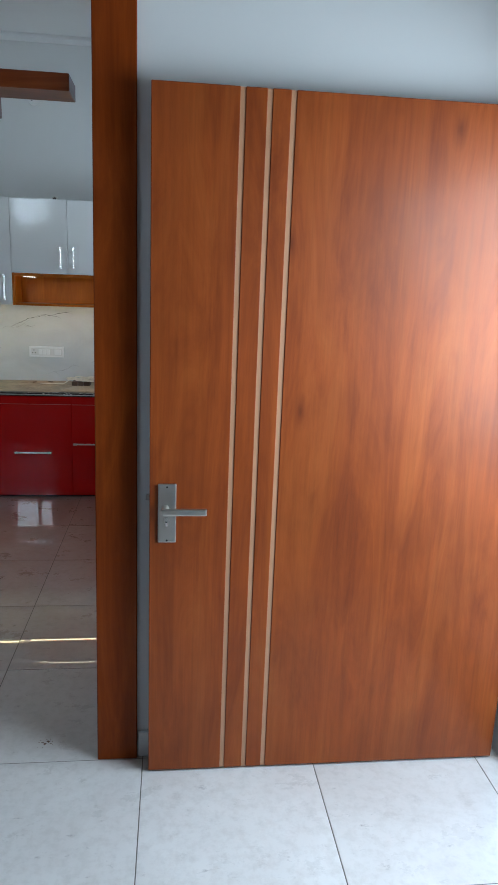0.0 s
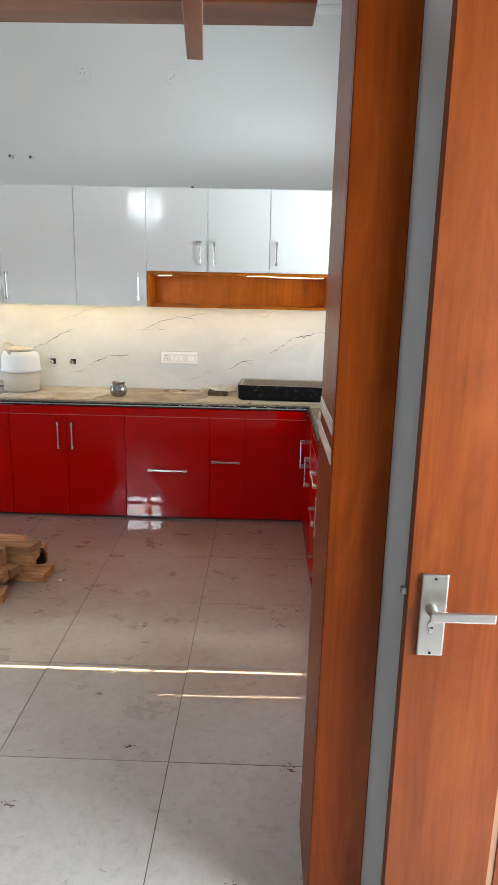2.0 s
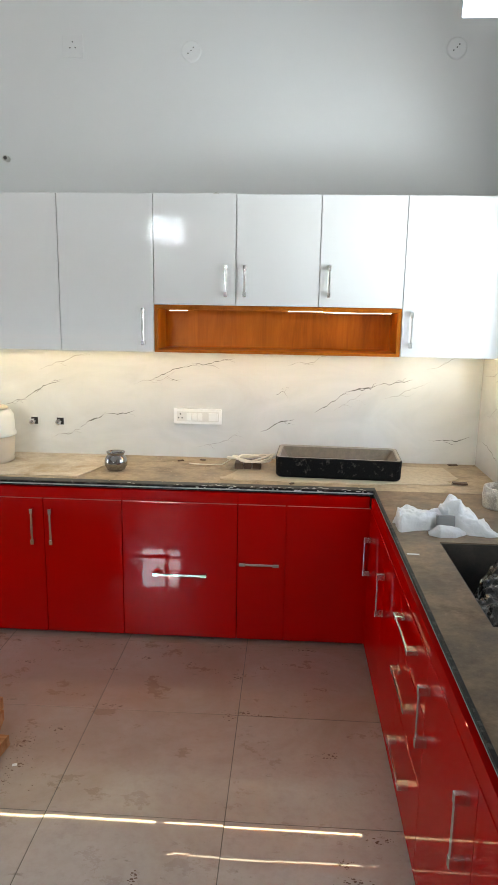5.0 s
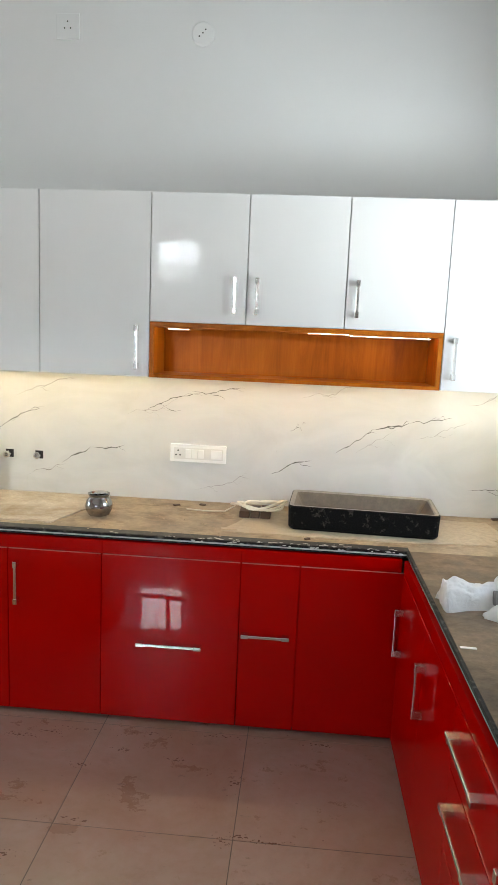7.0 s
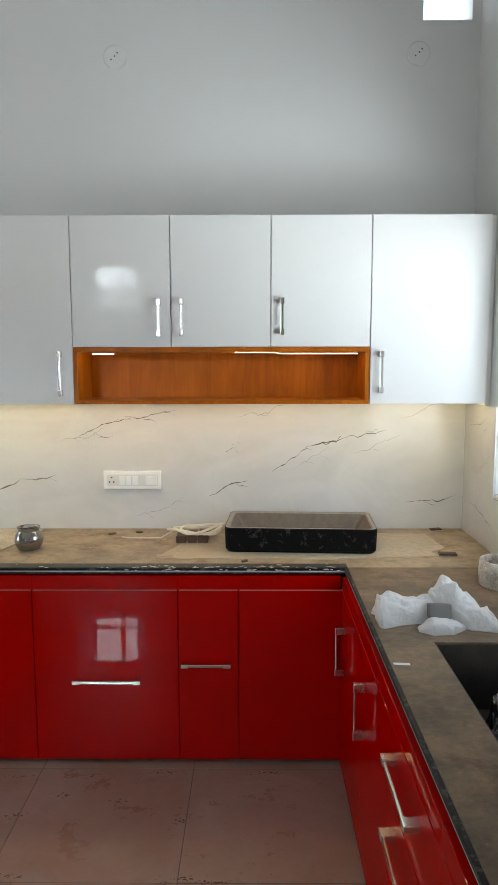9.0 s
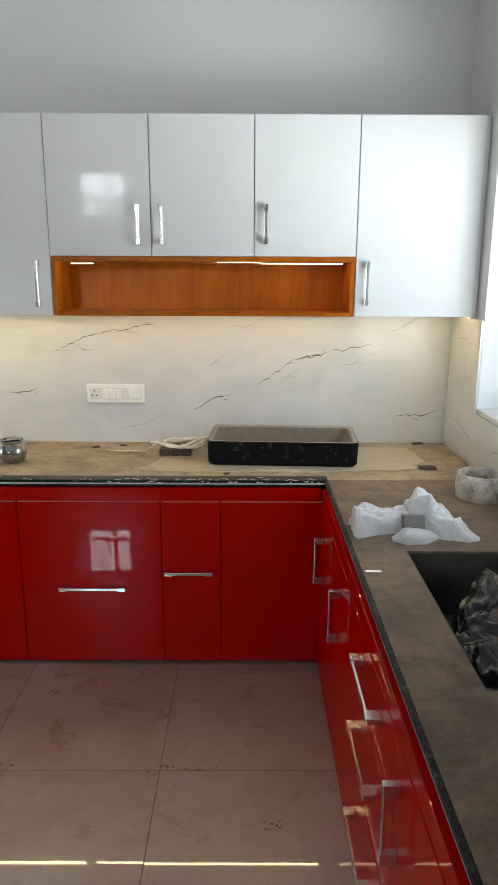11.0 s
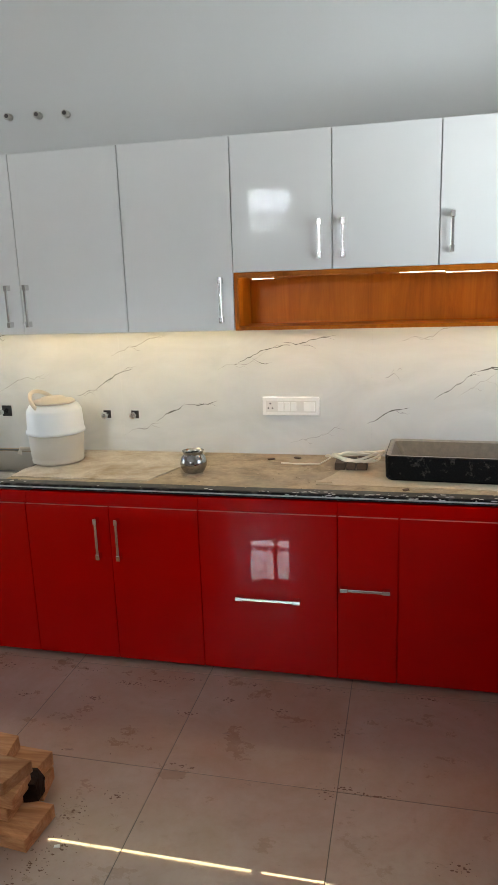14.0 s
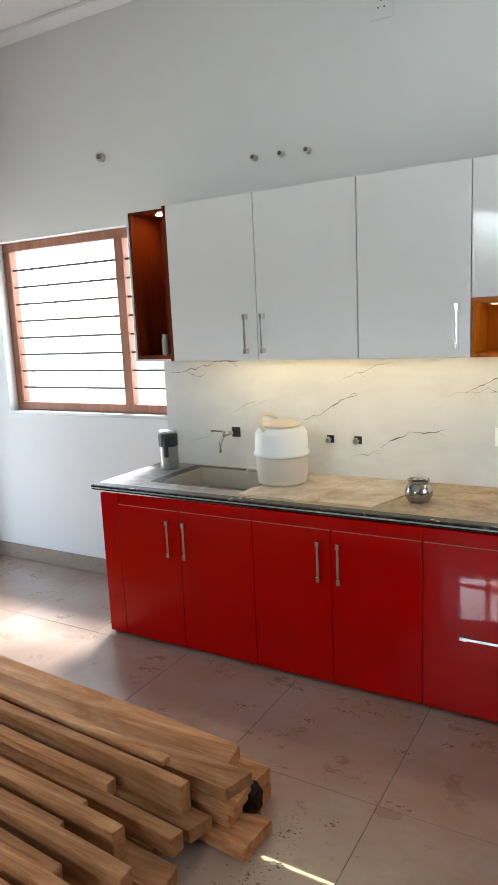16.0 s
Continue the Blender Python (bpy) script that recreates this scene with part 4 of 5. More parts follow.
jug = thing("water_jug", (-1.44, 5.76, CT + 0.0066), "white and beige insulated water jug with a carrying handle", "jug")
J = (-1.443, 5.757, CT + 0.0068)
JUG_BEIGE = material("beige_plastic", (0.57, 0.5, 0.41), 0.45)
JUG_WHITE = material("soft_white_plastic", (0.78, 0.78, 0.77), 0.4)
part("lower_body", lathe([(0.108, 0), (0.120, 0.005), (0.123, 0.018), (0.119, 0.025), (0.124, 0.035), (0.131, 0.143)], J, 40), JUG_BEIGE, jug, "beige lower body", smooth=True)
part("upper_body", lathe([(0.132, 0.1435), (0.138, 0.146), (0.138, 0.158), (0.133, 0.163), (0.129, 0.25), (0.124, 0.262), (0.118, 0.268), (0.116, 0.276), (0.09, 0.284)], J, 40), JUG_WHITE, jug, "white upper body", smooth=True)
part("lid", lathe([(0.10, 0.2855), (0.102, 0.293), (0.094, 0.299), (0.06, 0.301), (0.055, 0.312), (0.03, 0.314)], J, 36), JUG_BEIGE, jug, "beige screw lid", smooth=True)
arc = []
for k in range(15):
    a = math.pi * k / 14
    arc.append((J[0] - 0.03 - 0.075 * math.sin(a) * 0.9, J[1] + 0.105 * math.cos(a), J[2] + 0.268 + 0.07 * math.sin(a)))
part("handle", tube(arc, 0.0095, 10), JUG_BEIGE, jug, "beige carrying handle", smooth=True)
part("spout", tube([(J[0] - 0.11, J[1] - 0.06, J[2] + 0.07), (J[0] - 0.15, J[1] - 0.08, J[2] + 0.075), (J[0] - 0.155, J[1] - 0.083, J[2] + 0.05)], 0.011, 10), JUG_BEIGE, jug)

fl = thing("steel_flask", (-2.222, 5.862, Z), "steel vacuum flask with a black top and handle", "flask")
F = (-2.222, 5.862, Z)
part("body", lathe([(0.048, 0), (0.052, 0.004), (0.052, 0.125), (0.050, 0.13)], F, 32), STEEL, fl, smooth=False)
part("collar", lathe([(0.052, 0.1305), (0.055, 0.135), (0.055, 0.195), (0.05, 0.205)], F, 32), BLACK_PLASTIC, fl, "black plastic collar")
part("lid", lathe([(0.05, 0.2055), (0.053, 0.212), (0.05, 0.222), (0.02, 0.226)], F, 32), STEEL, fl, "steel lid")
part("handle", box(F[0] + 0.012, F[0] + 0.036, F[1] - 0.066, F[1] - 0.048, F[2] + 0.075, F[2] + 0.19, 0.005, segments=2), BLACK_PLASTIC, fl, "black grip")

P = (-0.722, 5.642, Z)
solo("steel_pot", lathe([(0.028, 0), (0.045, 0.006), (0.058, 0.03), (0.060, 0.048), (0.054, 0.070), (0.044, 0.082), (0.042, 0.088), (0.048, 0.098), (0.049, 0.101), (0.046, 0.100), (0.038, 0.088), (0.04, 0.082), (0.05, 0.06), (0.05, 0.03), (0.01, 0.012)], P, 36), POT_STEEL, P, "small round polished steel water pot", "pot", smooth=True)

# stone basin
basin = thing("stone_basin", (0.44, 5.73, CT + 0.005), "rectangular black marble wash basin with a dusty hollow", "basin")
bz = CT + 0.0052


def basin_mesh(first, last):
    """A tapered open box with thick walls."""
    out = bmesh.new()
    lx, ly, hh, t = 0.318, 0.166, 0.105, 0.016
    rings = []
    for sx, sy, z in ((lx - 0.012, ly - 0.012, 0), (lx - 0.003, ly - 0.003, 0.012), (lx, ly, hh - 0.004), (lx - 0.004, ly - 0.004, hh), (lx - t, ly - t, hh), (lx - t - 0.006, ly - t - 0.006, hh - 0.006), (lx - 0.06, ly - 0.05, 0.035)):
        ring = []
        r = 0.026
        for cx, cy, a0 in ((1, 1, 0), (-1, 1, 90), (-1, -1, 180), (1, -1, 270)):
            for k in range(4):
                a = radians(a0 + 30 * k)
                ring.append(out.verts.new((cx * (sx - r) + r * math.cos(a), cy * (sy - r) + r * math.sin(a), z)))
        rings.append(ring)
    faces_in = []
    for i, (a, b) in enumerate(zip(rings, rings[1:])):
        for k in range(16):
            f = out.faces.new((a[k], a[(k + 1) % 16], b[(k + 1) % 16], b[k]))
            f.material_index = i
    out.faces.new(rings[0][::-1]).material_index = 0
    out.faces.new(rings[-1]).material_index = 5
    bmesh.ops.delete(out, geom=[f for f in out.faces if not first <= f.material_index <= last], context="FACES")
    for f in out.faces:
        f.material_index = 0
    bmesh.ops.transform(out, matrix=pose(0.44, 5.735, bz, 0, 0, -3), verts=out.verts)
    return out


part("outer_wall", basin_mesh(0, 2), BASIN_OUT, basin, "black polished marble sides")
part("rim", basin_mesh(3, 4), RIM, basin, "dusty pale grey rim")
part("hollow", basin_mesh(5, 5), BASIN_IN, basin, "dusty grey-brown hollow")

# coil of cable on brown blocks
bl = thing("brown_blocks", (-0.03, 5.80, Z + 0.004), "dark brown wooden spacer blocks beside the basin", "block")
for k, (a, b2) in enumerate(((-0.105, -0.06), (-0.055, -0.015), (-0.01, 0.035))):
    part("block", box(a, b2, 5.735, 5.845, Z + 0.0042, Z + 0.034 + 0.003 * k, 0.002), CARD_DARK, bl)
coil = bmesh.new()
for k in range(3):
    pts = []
    for j in range(25):
        a = 2 * math.pi * j / 24
        pts.append((-0.03 + 0.02 * k + (0.118 - 0.012 * k) * math.cos(a), 5.79 + (0.06 + 0.006 * k) * math.sin(a + 0.4 * k), Z + 0.052 + 0.011 * math.sin(2 * a + 1.3 * k) + 0.004 * k))
    tube(pts, 0.0056, 7, into=coil)
tube([(-0.13, 5.80, Z + 0.042), (-0.18, 5.82, Z + 0.006), (-0.28, 5.815, Z + 0.0045), (-0.36, 5.83, Z + 0.0045)], 0.0035, 7, into=coil)
solo("cable_coil", coil, STRING, (-0.03, 5.80, Z + 0.03), "loose coil of cream cable on brown blocks", "cable", smooth=True)
for k, (x, y, s, a) in enumerate(((1.10, 5.985, 0.05, 10), (1.04, 5.56, 0.07, -8), (-0.13, 5.53, 0.06, 15), (-0.42, 5.9, 0.03, 30), (0.2, 5.47, 0.025, 40), (-0.30, 5.93, 0.03, -20))):
    c = box(-s / 2, s / 2, -s * 0.25, s * 0.25, 0, 0.007, 0.001)
    for v in c.verts:
        v.co.x += rng.uniform(-0.004, 0.004)
        v.co.y += rng.uniform(-0.004, 0.004)
    bmesh.ops.transform(c, matrix=pose(x, y, Z + (0.0042 if k in (1, 2) else 0), 0, 0, a), verts=c.verts)
    solo("board_scrap", c, CARD_DARK if k != 2 else CARD, (x, y, Z), "torn brown scrap of board on the worktop", "scrap", "scraps on the worktop")
grit = bmesh.new()
for k in range(220):
    x, y = rng.uniform(-1.5, 0.55), rng.uniform(5.42, 5.98)
    s = rng.uniform(0.001, 0.0035)
    box(x - s, x + s, y - s * 0.7, y + s * 0.7, Z, Z + s, into=grit)
part("plaster_crumbs", grit, CARD)
tagged(bpy.data.objects["plaster_crumbs"], "scattered plaster crumbs and dust on the worktop", "debris", kind="stuff")

FLAKE = material("white_plaster_flake", (0.66, 0.65, 0.62), 0.8)
flakes = bmesh.new()
for k in range(70):
    x = rng.uniform(-0.25, 0.57) if k % 3 else rng.uniform(-2.2, 0.5)
    y = CF + abs(rng.gauss(0.012, 0.016)) + 0.002
    r = rng.uniform(0.0015, 0.008)
    ring = [flakes.verts.new((x + r * 1.8 * rng.uniform(0.5, 1.2) * math.cos(a), y + min(r, 0.006) * rng.uniform(0.5, 1.2) * math.sin(a), CT + 0.0005)) for a in (0, 1.05, 2.1, 3.14, 4.19, 5.24)]
    flakes.faces.new(ring)
for k in range(26):
    x, r = rng.uniform(-0.3, 0.57), rng.uniform(0.002, 0.007)
    z = CT - rng.uniform(0.003, 0.012)
    ring = [flakes.verts.new((x + r * 2 * rng.uniform(0.5, 1.2) * math.cos(a), CF - 0.0022, z + min(r, 0.003) * rng.uniform(0.5, 1.2) * math.sin(a))) for a in (0, 1.05, 2.1, 3.14, 4.19, 5.24)]
    flakes.faces.new(ring)
part("plaster_flakes", flakes, FLAKE)
tagged(bpy.data.objects["plaster_flakes"], "white plaster splashes along the dark worktop edge", "debris", kind="stuff")

# ---- things on the side worktop ----
def blend(stops, u):
    """Smooth values between rows (u, a, b, ...)."""
    for p, q in zip(stops, stops[1:]):
        if u <= q[0]:
            f = (u - p[0]) / (q[0] - p[0])
            f = f * f * (3 - 2 * f)
            return [i + (j - i) * f for i, j in zip(p[1:], q[1:])]
    return list(stops[-1][1:])


def film_fold(at, stops, turn, seed, crease, cell, across=34, along=56):
    """A closed limp fold of thin film. stops: (along, x, sideways, half width, height) with x in metres."""
    bm = bmesh.new()
    off = Vector((seed * 3.1, seed * 1.7, seed * 0.9))
    rows = []
    for i in range(along + 1):
        x, side, half, high = blend(stops, i / along)
        row = []
        for j in range(across + 1):
            v = 2 * j / across - 1
            z = high * (1 - abs(v) ** 2.6) ** 0.55
            p = Vector((x, side + half * v, z))
            q = Vector((p.x * 0.8, p.y, p.z)) * cell + off
            d = noise.voronoi(q)[0]
            d2 = noise.voronoi(q * 2.3 + off)[0]
            fold = crease * ((d[1] - d[0]) - 0.35) + crease * 0.4 * ((d2[1] - d2[0]) - 0.35)
            soft = noise.noise(q * 0.6)
            p.z = max(0.0, z + (fold + 0.35 * crease * soft) * min(1.0, z / 0.02))
            p.y += 0.5 * crease * noise.noise(q * 0.8 + Vector((7, 1, 2)))
            p.x += 0.6 * crease * noise.noise(q * 0.8 + Vector((1, 9, 4)))
            row.append(bm.verts.new(p))
        rows.append(row)
    for a, b in zip(rows, rows[1:]):
        for j in range(across):
            bm.faces.new((a[j], b[j], b[j + 1], a[j + 1]))
    rim = [r[0] for r in rows] + rows[-1][1:-1] + [r[-1] for r in rows[::-1]] + rows[0][-2:0:-1]
    low = []
    for k in rim:
        low.append(bm.verts.new((k.co.x, k.co.y, 0.0)))
    for k in range(len(rim)):
        n = (k + 1) % len(rim)
        if rim[k].co.z > 0.0003 or rim[n].co.z > 0.0003:
            bm.faces.new((rim[k], low[k], low[n], rim[n]))
    bmesh.ops.delete(bm, geom=[v for v in bm.verts if not v.link_faces], context="VERTS")
    bmesh.ops.recalc_face_normals(bm, faces=bm.faces[:])
    bmesh.ops.transform(bm, matrix=pose(*at, 0, 0, turn), verts=bm.verts)
    return bm


def carrier_bag():
    """A collapsed thin bag: a limp neck, a raised crumpled hump with a tail, and its contents showing."""
    bag = thing("plastic_bag", (0.80, 4.85, Z), "crumpled thin white plastic carrier bag beside the sink", "bag")
    neck = [(0, -0.13, 0.0, 0.058, 0.065), (0.12, -0.122, 0.0, 0.060, 0.086), (0.4, -0.06, 0.008, 0.050, 0.074), (0.7, 0.03, 0.02, 0.044, 0.080), (1, 0.09, 0.03, 0.034, 0.105)]
    part("limp_neck", film_fold((0.747, 4.855, Z), neck, 2, 1.0, 0.024, 19), BAG_WHITE, bag, smooth=True)
    hump = [(0, -0.075, 0.01, 0.030, 0.075), (0.25, -0.04, 0.012, 0.052, 0.128), (0.5, 0.0, 0.004, 0.062, 0.122), (0.75, 0.06, -0.012, 0.066, 0.066), (0.92, 0.125, -0.03, 0.052, 0.030), (1, 0.15, -0.035, 0.018, 0.008)]
    part("crumpled_hump", film_fold((0.862, 4.865, Z), hump, -16, 2.0, 0.028, 18), BAG_WHITE, bag, smooth=True)
    lip = [(0, -0.07, 0.0, 0.012, 0.012), (0.3, -0.03, -0.008, 0.036, 0.040), (0.7, 0.03, -0.006, 0.034, 0.036), (1, 0.075, 0.012, 0.012, 0.012)]
    part("lower_fold", film_fold((0.80, 4.778, Z), lip, 2, 3.0, 0.008, 20, 22, 30), BAG_WHITE, bag, smooth=True)
    card = box(-0.034, 0.034, -0.018, 0.018, 0, 0.044, 0.003)
    bmesh.ops.transform(card, matrix=pose(0.805, 4.822, Z + 0.020, -14, 0, -3), verts=card.verts)
    part("wrapped_box", card, CONTENTS, bag, "dull grey thing inside the bag")
    return bag


CONTENTS = material("grey_card_contents", (0.24, 0.23, 0.22), 0.6)
carrier_bag()
heap = [(0, -0.32, 0.0, 0.06, 0.07), (0.2, -0.22, 0.01, 0.15, 0.14), (0.45, -0.05, 0.015, 0.168, 0.165), (0.7, 0.10, 0.005, 0.15, 0.175), (0.88, 0.23, -0.025, 0.085, 0.215), (1, 0.29, -0.03, 0.04, 0.13)]
solo("black_plastic_bag", film_fold((0.945, 4.33, CT - 0.2005), heap, 90, 11.0, 0.05, 13, 64, 96), BAG_BLACK, (0.945, 4.33, CT - 0.2005), "shiny crumpled black plastic bag inside the sink", "bag", smooth=True)
chip = box(-0.022, 0.022, -0.006, 0.006, 0, 0.0015, 0.0004)
bmesh.ops.transform(chip, matrix=pose(0.632, 4.548, Z, 0, 0, -3), verts=chip.verts)
solo("paper_chip", chip, PLASTIC, (0.632, 4.548, Z), "small white paper chip on the side worktop", "scrap")
R = (1.135, 5.19, Z)
solo("stained_tub", lathe([(0.082, 0), (0.086, 0.004), (0.088, 0.05), (0.084, 0.092), (0.076, 0.094), (0.074, 0.09), (0.078, 0.05), (0.076, 0.012), (0.01, 0.01)], R, 36), POT_STAIN, R, "round plastic tub caked with brown and white plaster", "tub", smooth=True)

# ---- timber stack on the floor ----
prng = random.Random(11)


def plank(x1, length, y, z, w, t, turn=0.0, label="sawn raw timber plank in a loose stack"):
    """A sawn plank whose end face is at x1; y and z are the middle of its underside there."""
    bm = box(-length, 0, -w / 2, w / 2, 0, t)
    bmesh.ops.subdivide_edges(bm, edges=[e for e in bm.edges if abs(e.verts[0].co.x - e.verts[1].co.x) > 0.1], cuts=14)
    bmesh.ops.bevel(bm, geom=[e for e in bm.edges if e.calc_face_angle(0) > 0.5], offset=prng.uniform(0.0015, 0.0035), segments=1, affect="EDGES")
    skew = prng.uniform(-0.25, 0.25)
    for v in bm.verts:
        v.co.z += 0.0015 * noise.noise(v.co * 22 + Vector((x1, y, z)))
        v.co.y += 0.006 * noise.noise(Vector((v.co.x * 2 + x1 * 9, z * 7, 1))) + 0.0012 * noise.noise(v.co * 40)
        if v.co.x > -0.01:
            v.co.x += skew * v.co.y + prng.uniform(-0.002, 0.002)
    bmesh.ops.transform(bm, matrix=pose(0, 0, 0, 0, 0, turn), verts=bm.verts)
    bmesh.ops.translate(bm, verts=bm.verts, vec=(x1, y, z))
    return solo("timber_plank", bm, TIMBER, (x1, y, z), label, "plank", "stack of timber planks")


TOP = "pale sawn timber plank on top of a loose stack"
EDGEW = "sawn timber plank standing on edge in the stack"
rows = (
    # bottom layer, then the flat planks laid over it
    (-0.86, 2.3, 4.395, 0.001, 0.15, 0.045, -4), (-0.93, 2.3, 4.57, 0.001, 0.11, 0.045, -4), (-1.10, 2.2, 4.25, 0.001, 0.11, 0.045, -4), (-1.00, 2.2, 4.12, 0.001, 0.11, 0.05, -4), (-1.06, 2.2, 3.99, 0.001, 0.11, 0.05, -4), (-1.2, 2.2, 3.86, 0.001, 0.11, 0.05, -4),
    (-0.95, 2.3, 4.43, 0.0475, 0.12, 0.045, -4), (-0.95, 2.2, 4.575, 0.0475, 0.12, 0.05, -4), (-1.01, 2.2, 4.31, 0.0475, 0.09, 0.045, -4), (-0.93, 2.3, 4.425, 0.0945, 0.115, 0.04, -4), (-1.05, 2.3, 4.575, 0.1, 0.105, 0.05, -4),
    (-0.945, 2.4, 4.43, 0.136, 0.115, 0.042, -4), (-1.20, 2.1, 4.395, 0.1795, 0.04, 0.022, -4),
)
for x1, ln, y, z, w2, t2, turn in rows:
    plank(x1, ln, y, z, w2, t2, turn, TOP if z > 0.09 else "sawn raw timber plank in a loose stack")
for x1, ln, y, z, w2, t2, turn in ((-1.075, 2.2, 4.325, 0.0935, 0.042, 0.10, -4), (-1.34, 2.1, 4.277, 0.0935, 0.042, 0.055, -4), (-1.03, 2.2, 4.215, 0.052, 0.05, 0.065, -4), (-1.36, 2.1, 4.165, 0.052, 0.04, 0.085, -4), (-1.17, 2.2, 4.115, 0.052, 0.045, 0.10, -4), (-1.36, 2.1, 4.066, 0.052, 0.042, 0.08, -4), (-1.05, 2.2, 4.01, 0.052, 0.052, 0.09, -4), (-1.25, 2.1, 3.945, 0.052, 0.05, 0.07, -4), (-1.15, 2.1, 3.885, 0.052, 0.05, 0.09, -4), (-1.3, 2.1, 3.82, 0.052, 0.05, 0.08, -4)):
    plank(x1, ln, y, z, w2, t2, turn, EDGEW)

chunk = box(-0.14, 0.0, -0.035, 0.035, 0, 0.062)
bmesh.ops.subdivide_edges(chunk, edges=chunk.edges[:], cuts=4)
for v in chunk.verts:
    v.co += Vector((0.012 * noise.noise(v.co * 24), 0.012 * noise.noise(v.co * 24 + Vector((5, 0, 0))), 0.010 * abs(noise.noise(v.co * 30)) * (v.co.z > 0.01)))
    v.co.x -= 0.25 * abs(v.co.y) + 0.3 * max(0, v.co.z - 0.03)
bmesh.ops.transform(chunk, matrix=pose(-0.905, 4.505, 0.0475, 0, 0, 14), verts=chunk.verts)
solo("timber_offcut", chunk, BARK, (-0.84, 4.515, 0.0475), "dark bark-edged chunk of wood lying on the planks", "offcut")


def paper_scrap(x, y, s, a):
    c = box(-s, s, -s * 0.6, s * 0.6, 0, 0.0015)
    bmesh.ops.subdivide_edges(c, edges=c.edges[:], cuts=3)
    for v in c.verts:
        v.co.z += 0.004 * abs(noise.noise(v.co * 90)) * (1 if v.co.z > 0.0005 else 0)
        v.co.x += 0.003 * noise.noise(v.co * 70 + Vector((x, y, 0)))
    bmesh.ops.transform(c, matrix=pose(x, y, 0.0006, 0, 0, a), verts=c.verts)
    solo("paper_scrap", c, PLASTIC, (x, y, 0.0006), "tiny white paper scrap lying on the floor", "scrap", "paper scraps on the floor")


paper_scrap(-0.79, 4.36, 0.009, 20)
paper_scrap(-0.745, 3.0, 0.011, -30)
SHAVING = material("brown_shavings", (0.16, 0.105, 0.07), 0.9)
flecks = bmesh.new()
frng = random.Random(21)
for k in range(80):
    a, d2 = frng.uniform(0, 6.28), abs(frng.gauss(0, 0.13))
    x, y = -0.86 + d2 * math.cos(a) * 0.8, 4.33 + d2 * math.sin(a) * 1.7
    if k % 3 == 0:
        x, y = frng.uniform(-2.2, 0.5), 5.35 - abs(frng.gauss(0, 0.13))
    q, w2 = frng.uniform(0.001, 0.0032), frng.uniform(0.0006, 0.0014)
    f = box(-q, q, -w2, w2, 0, 0.0012)
    bmesh.ops.transform(f, matrix=pose(x, y, 0.0006, 0, 0, frng.uniform(0, 180)), verts=f.verts)
    merged(flecks, f)
part("wood_shavings", flecks, SHAVING)
tagged(bpy.data.objects["wood_shavings"], "brown wood shavings and dirt scattered on the floor", "debris", kind="stuff")

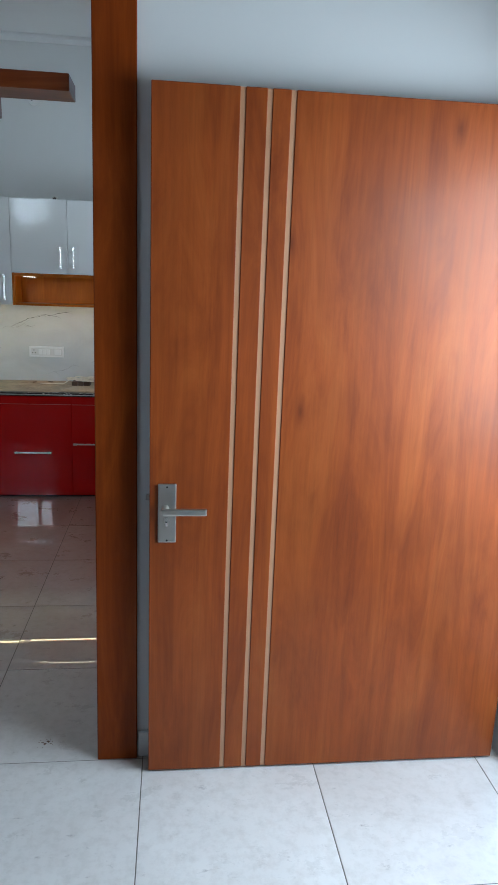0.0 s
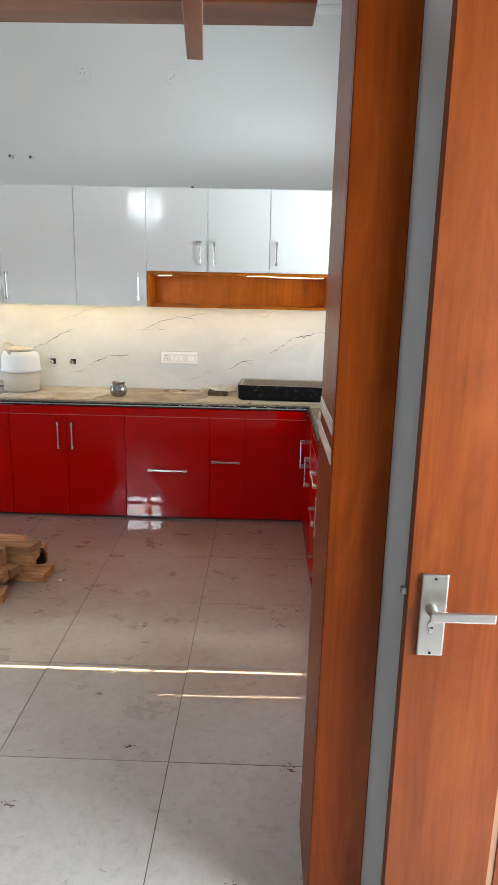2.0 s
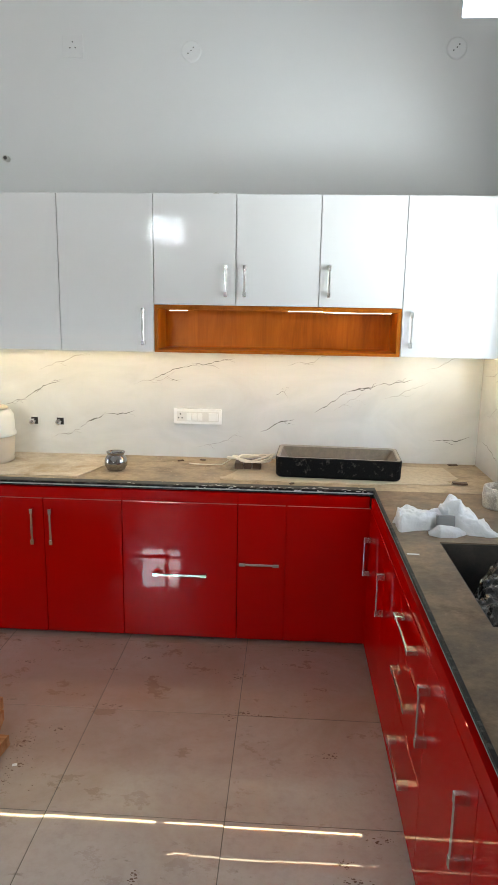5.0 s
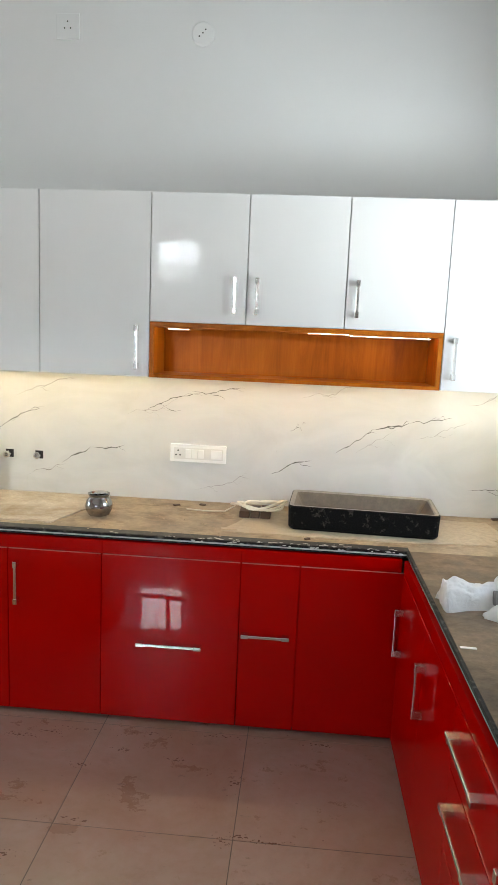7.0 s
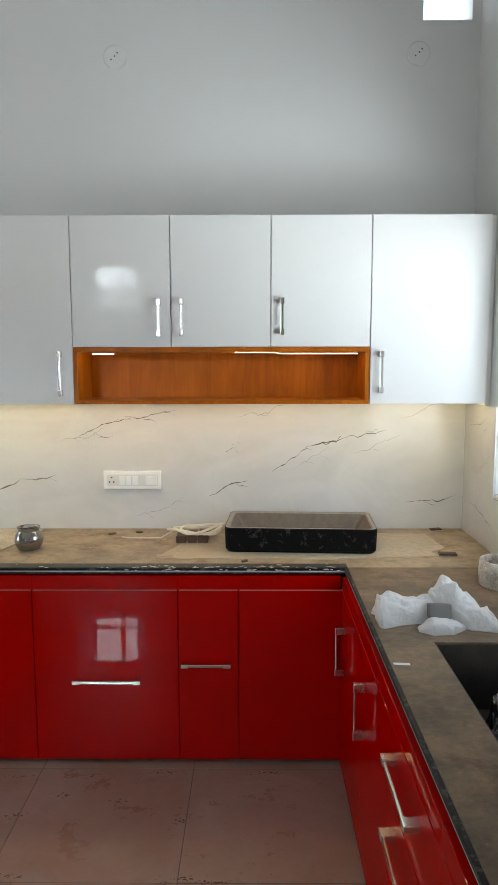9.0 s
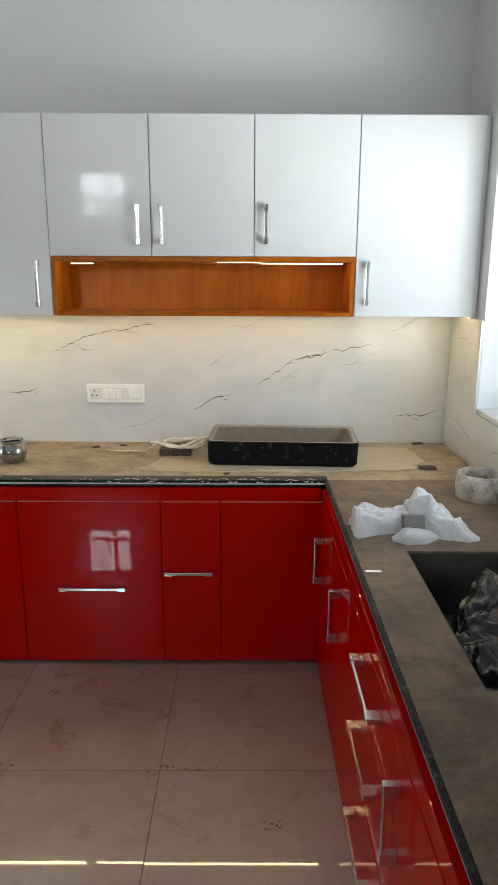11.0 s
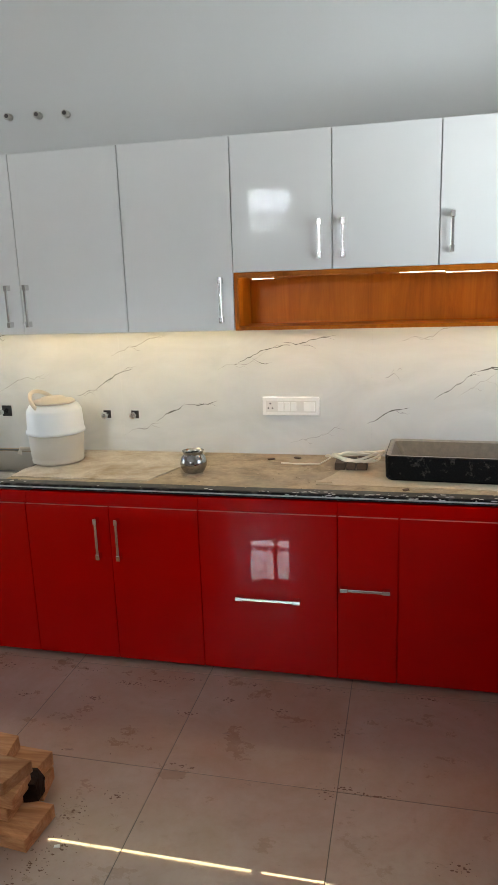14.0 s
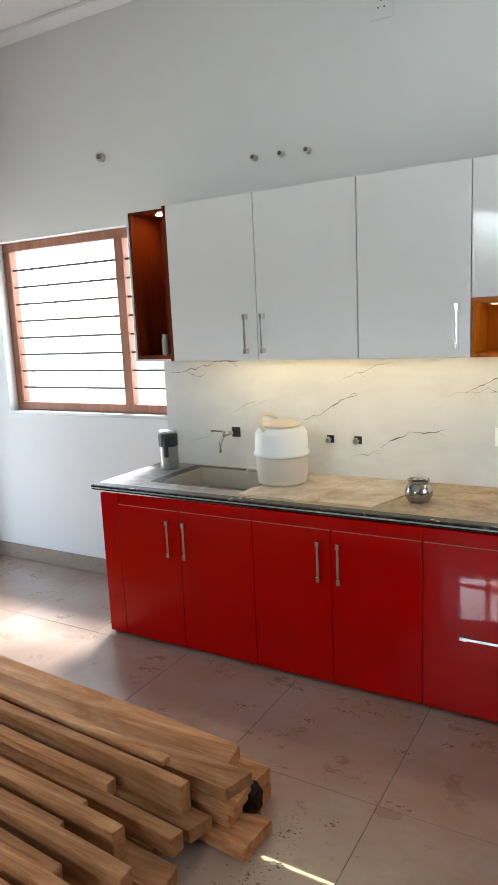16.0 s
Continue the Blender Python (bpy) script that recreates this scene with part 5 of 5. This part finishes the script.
MUD = material("dried_mud", (0.15, 0.085, 0.055), 0.9)
smears = bmesh.new()
spots = ((-0.9, 5.2, 0.10, 0.02), (-0.8, 5.24, 0.07, 0.02), (-0.61, 5.05, 0.05, 0.018), (-0.47, 5.16, 0.06, 0.02), (-0.39, 5.28, 0.12, 0.02), (-0.1, 5.3, 0.12, 0.02), (0.02, 4.75, 0.06, 0.022), (0.42, 3.93, 0.07, 0.03), (0.5, 4.1, 0.07, 0.03), (0.38, 4.0, 0.03, 0.02),
         (-0.25, 3.90, 0.015, 0.05), (-0.33, 3.345, 0.02, 0.014), (-0.15, 3.04, 0.03, 0.014), (0.25, 2.48, 0.03, 0.03), (-0.48, 2.75, 0.04, 0.02), (-0.8, 4.49, 0.05, 0.05), (-0.82, 4.28, 0.04, 0.05), (-1.5, 5.25, 0.12, 0.03), (-1.15, 5.27, 0.1, 0.02), (0.3, 5.3, 0.12, 0.015), (0.42, 2.95, 0.05, 0.05),
         (-0.68, 5.27, 0.12, 0.015), (-0.25, 5.12, 0.06, 0.02), (-1.0, 5.08, 0.07, 0.02), (-0.02, 5.02, 0.03, 0.05), (-0.03, 4.72, 0.03, 0.03), (-0.55, 4.76, 0.09, 0.015), (0.12, 4.735, 0.1, 0.012), (-0.78, 4.36, 0.05, 0.07), (-0.88, 4.2, 0.06, 0.05), (-0.7, 4.58, 0.05, 0.03), (0.36, 4.5, 0.06, 0.03), (-1.3, 5.05, 0.06, 0.03))
for x, y, rx, ry in spots:
    lean = frng.uniform(-0.6, 0.6)
    for k in range(26):
        u, v = frng.gauss(0, 0.55), frng.gauss(0, 0.5)
        px, py = x + rx * u, y + ry * v + rx * lean * u * u * 0.4
        r = frng.uniform(0.001, 0.0045) * (1.2 - min(1.0, math.hypot(u, v)) * 0.8)
        ring = [smears.verts.new((px + r * 1.7 * frng.uniform(0.6, 1.2) * math.cos(a), py + r * frng.uniform(0.6, 1.2) * math.sin(a), 0.0007)) for a in (0, 1.05, 2.1, 3.14, 4.19, 5.24)]
        smears.faces.new(ring)
part("mud_smears", smears, MUD)
tagged(bpy.data.objects["mud_smears"], "dried brown mud smears on the tiles along the cabinets", "dirt", kind="stuff")

# ---- floor tiles ----
PX, PY, X0, Y0 = 0.597, 0.589, 0.0, 4.735
tile_bm = box(-PX / 2 + 0.0015, PX / 2 - 0.0015, -PY / 2 + 0.0014, PY / 2 - 0.0014, -0.0115, 0.0, 0.0009)
tile_me = bpy.data.meshes.new("floor_tile")
tile_bm.to_mesh(tile_me)
tile_bm.free()
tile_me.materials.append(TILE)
trng = random.Random(3)
for i in range(-7, 4):
    for j in range(-12, 3):
        cx, cy = X0 + (i + 0.5) * PX, Y0 + (j + 0.5) * PY
        if cx + PX / 2 < -4.0 or cx - PX / 2 > 1.9 or (cy - PY / 2 > 5.5 and cx > -1.6) or cy + PY / 2 < -2:
            continue
        if cx > 1.1 and cy > 2.4:
            continue
        t = new("floor_tile", tile_me)
        t.parent = floor
        t.location = (cx, cy, trng.uniform(-0.0004, 0.0))
        t.rotation_euler = (radians(trng.uniform(-0.06, 0.06)), radians(trng.uniform(-0.05, 0.05)), 0)
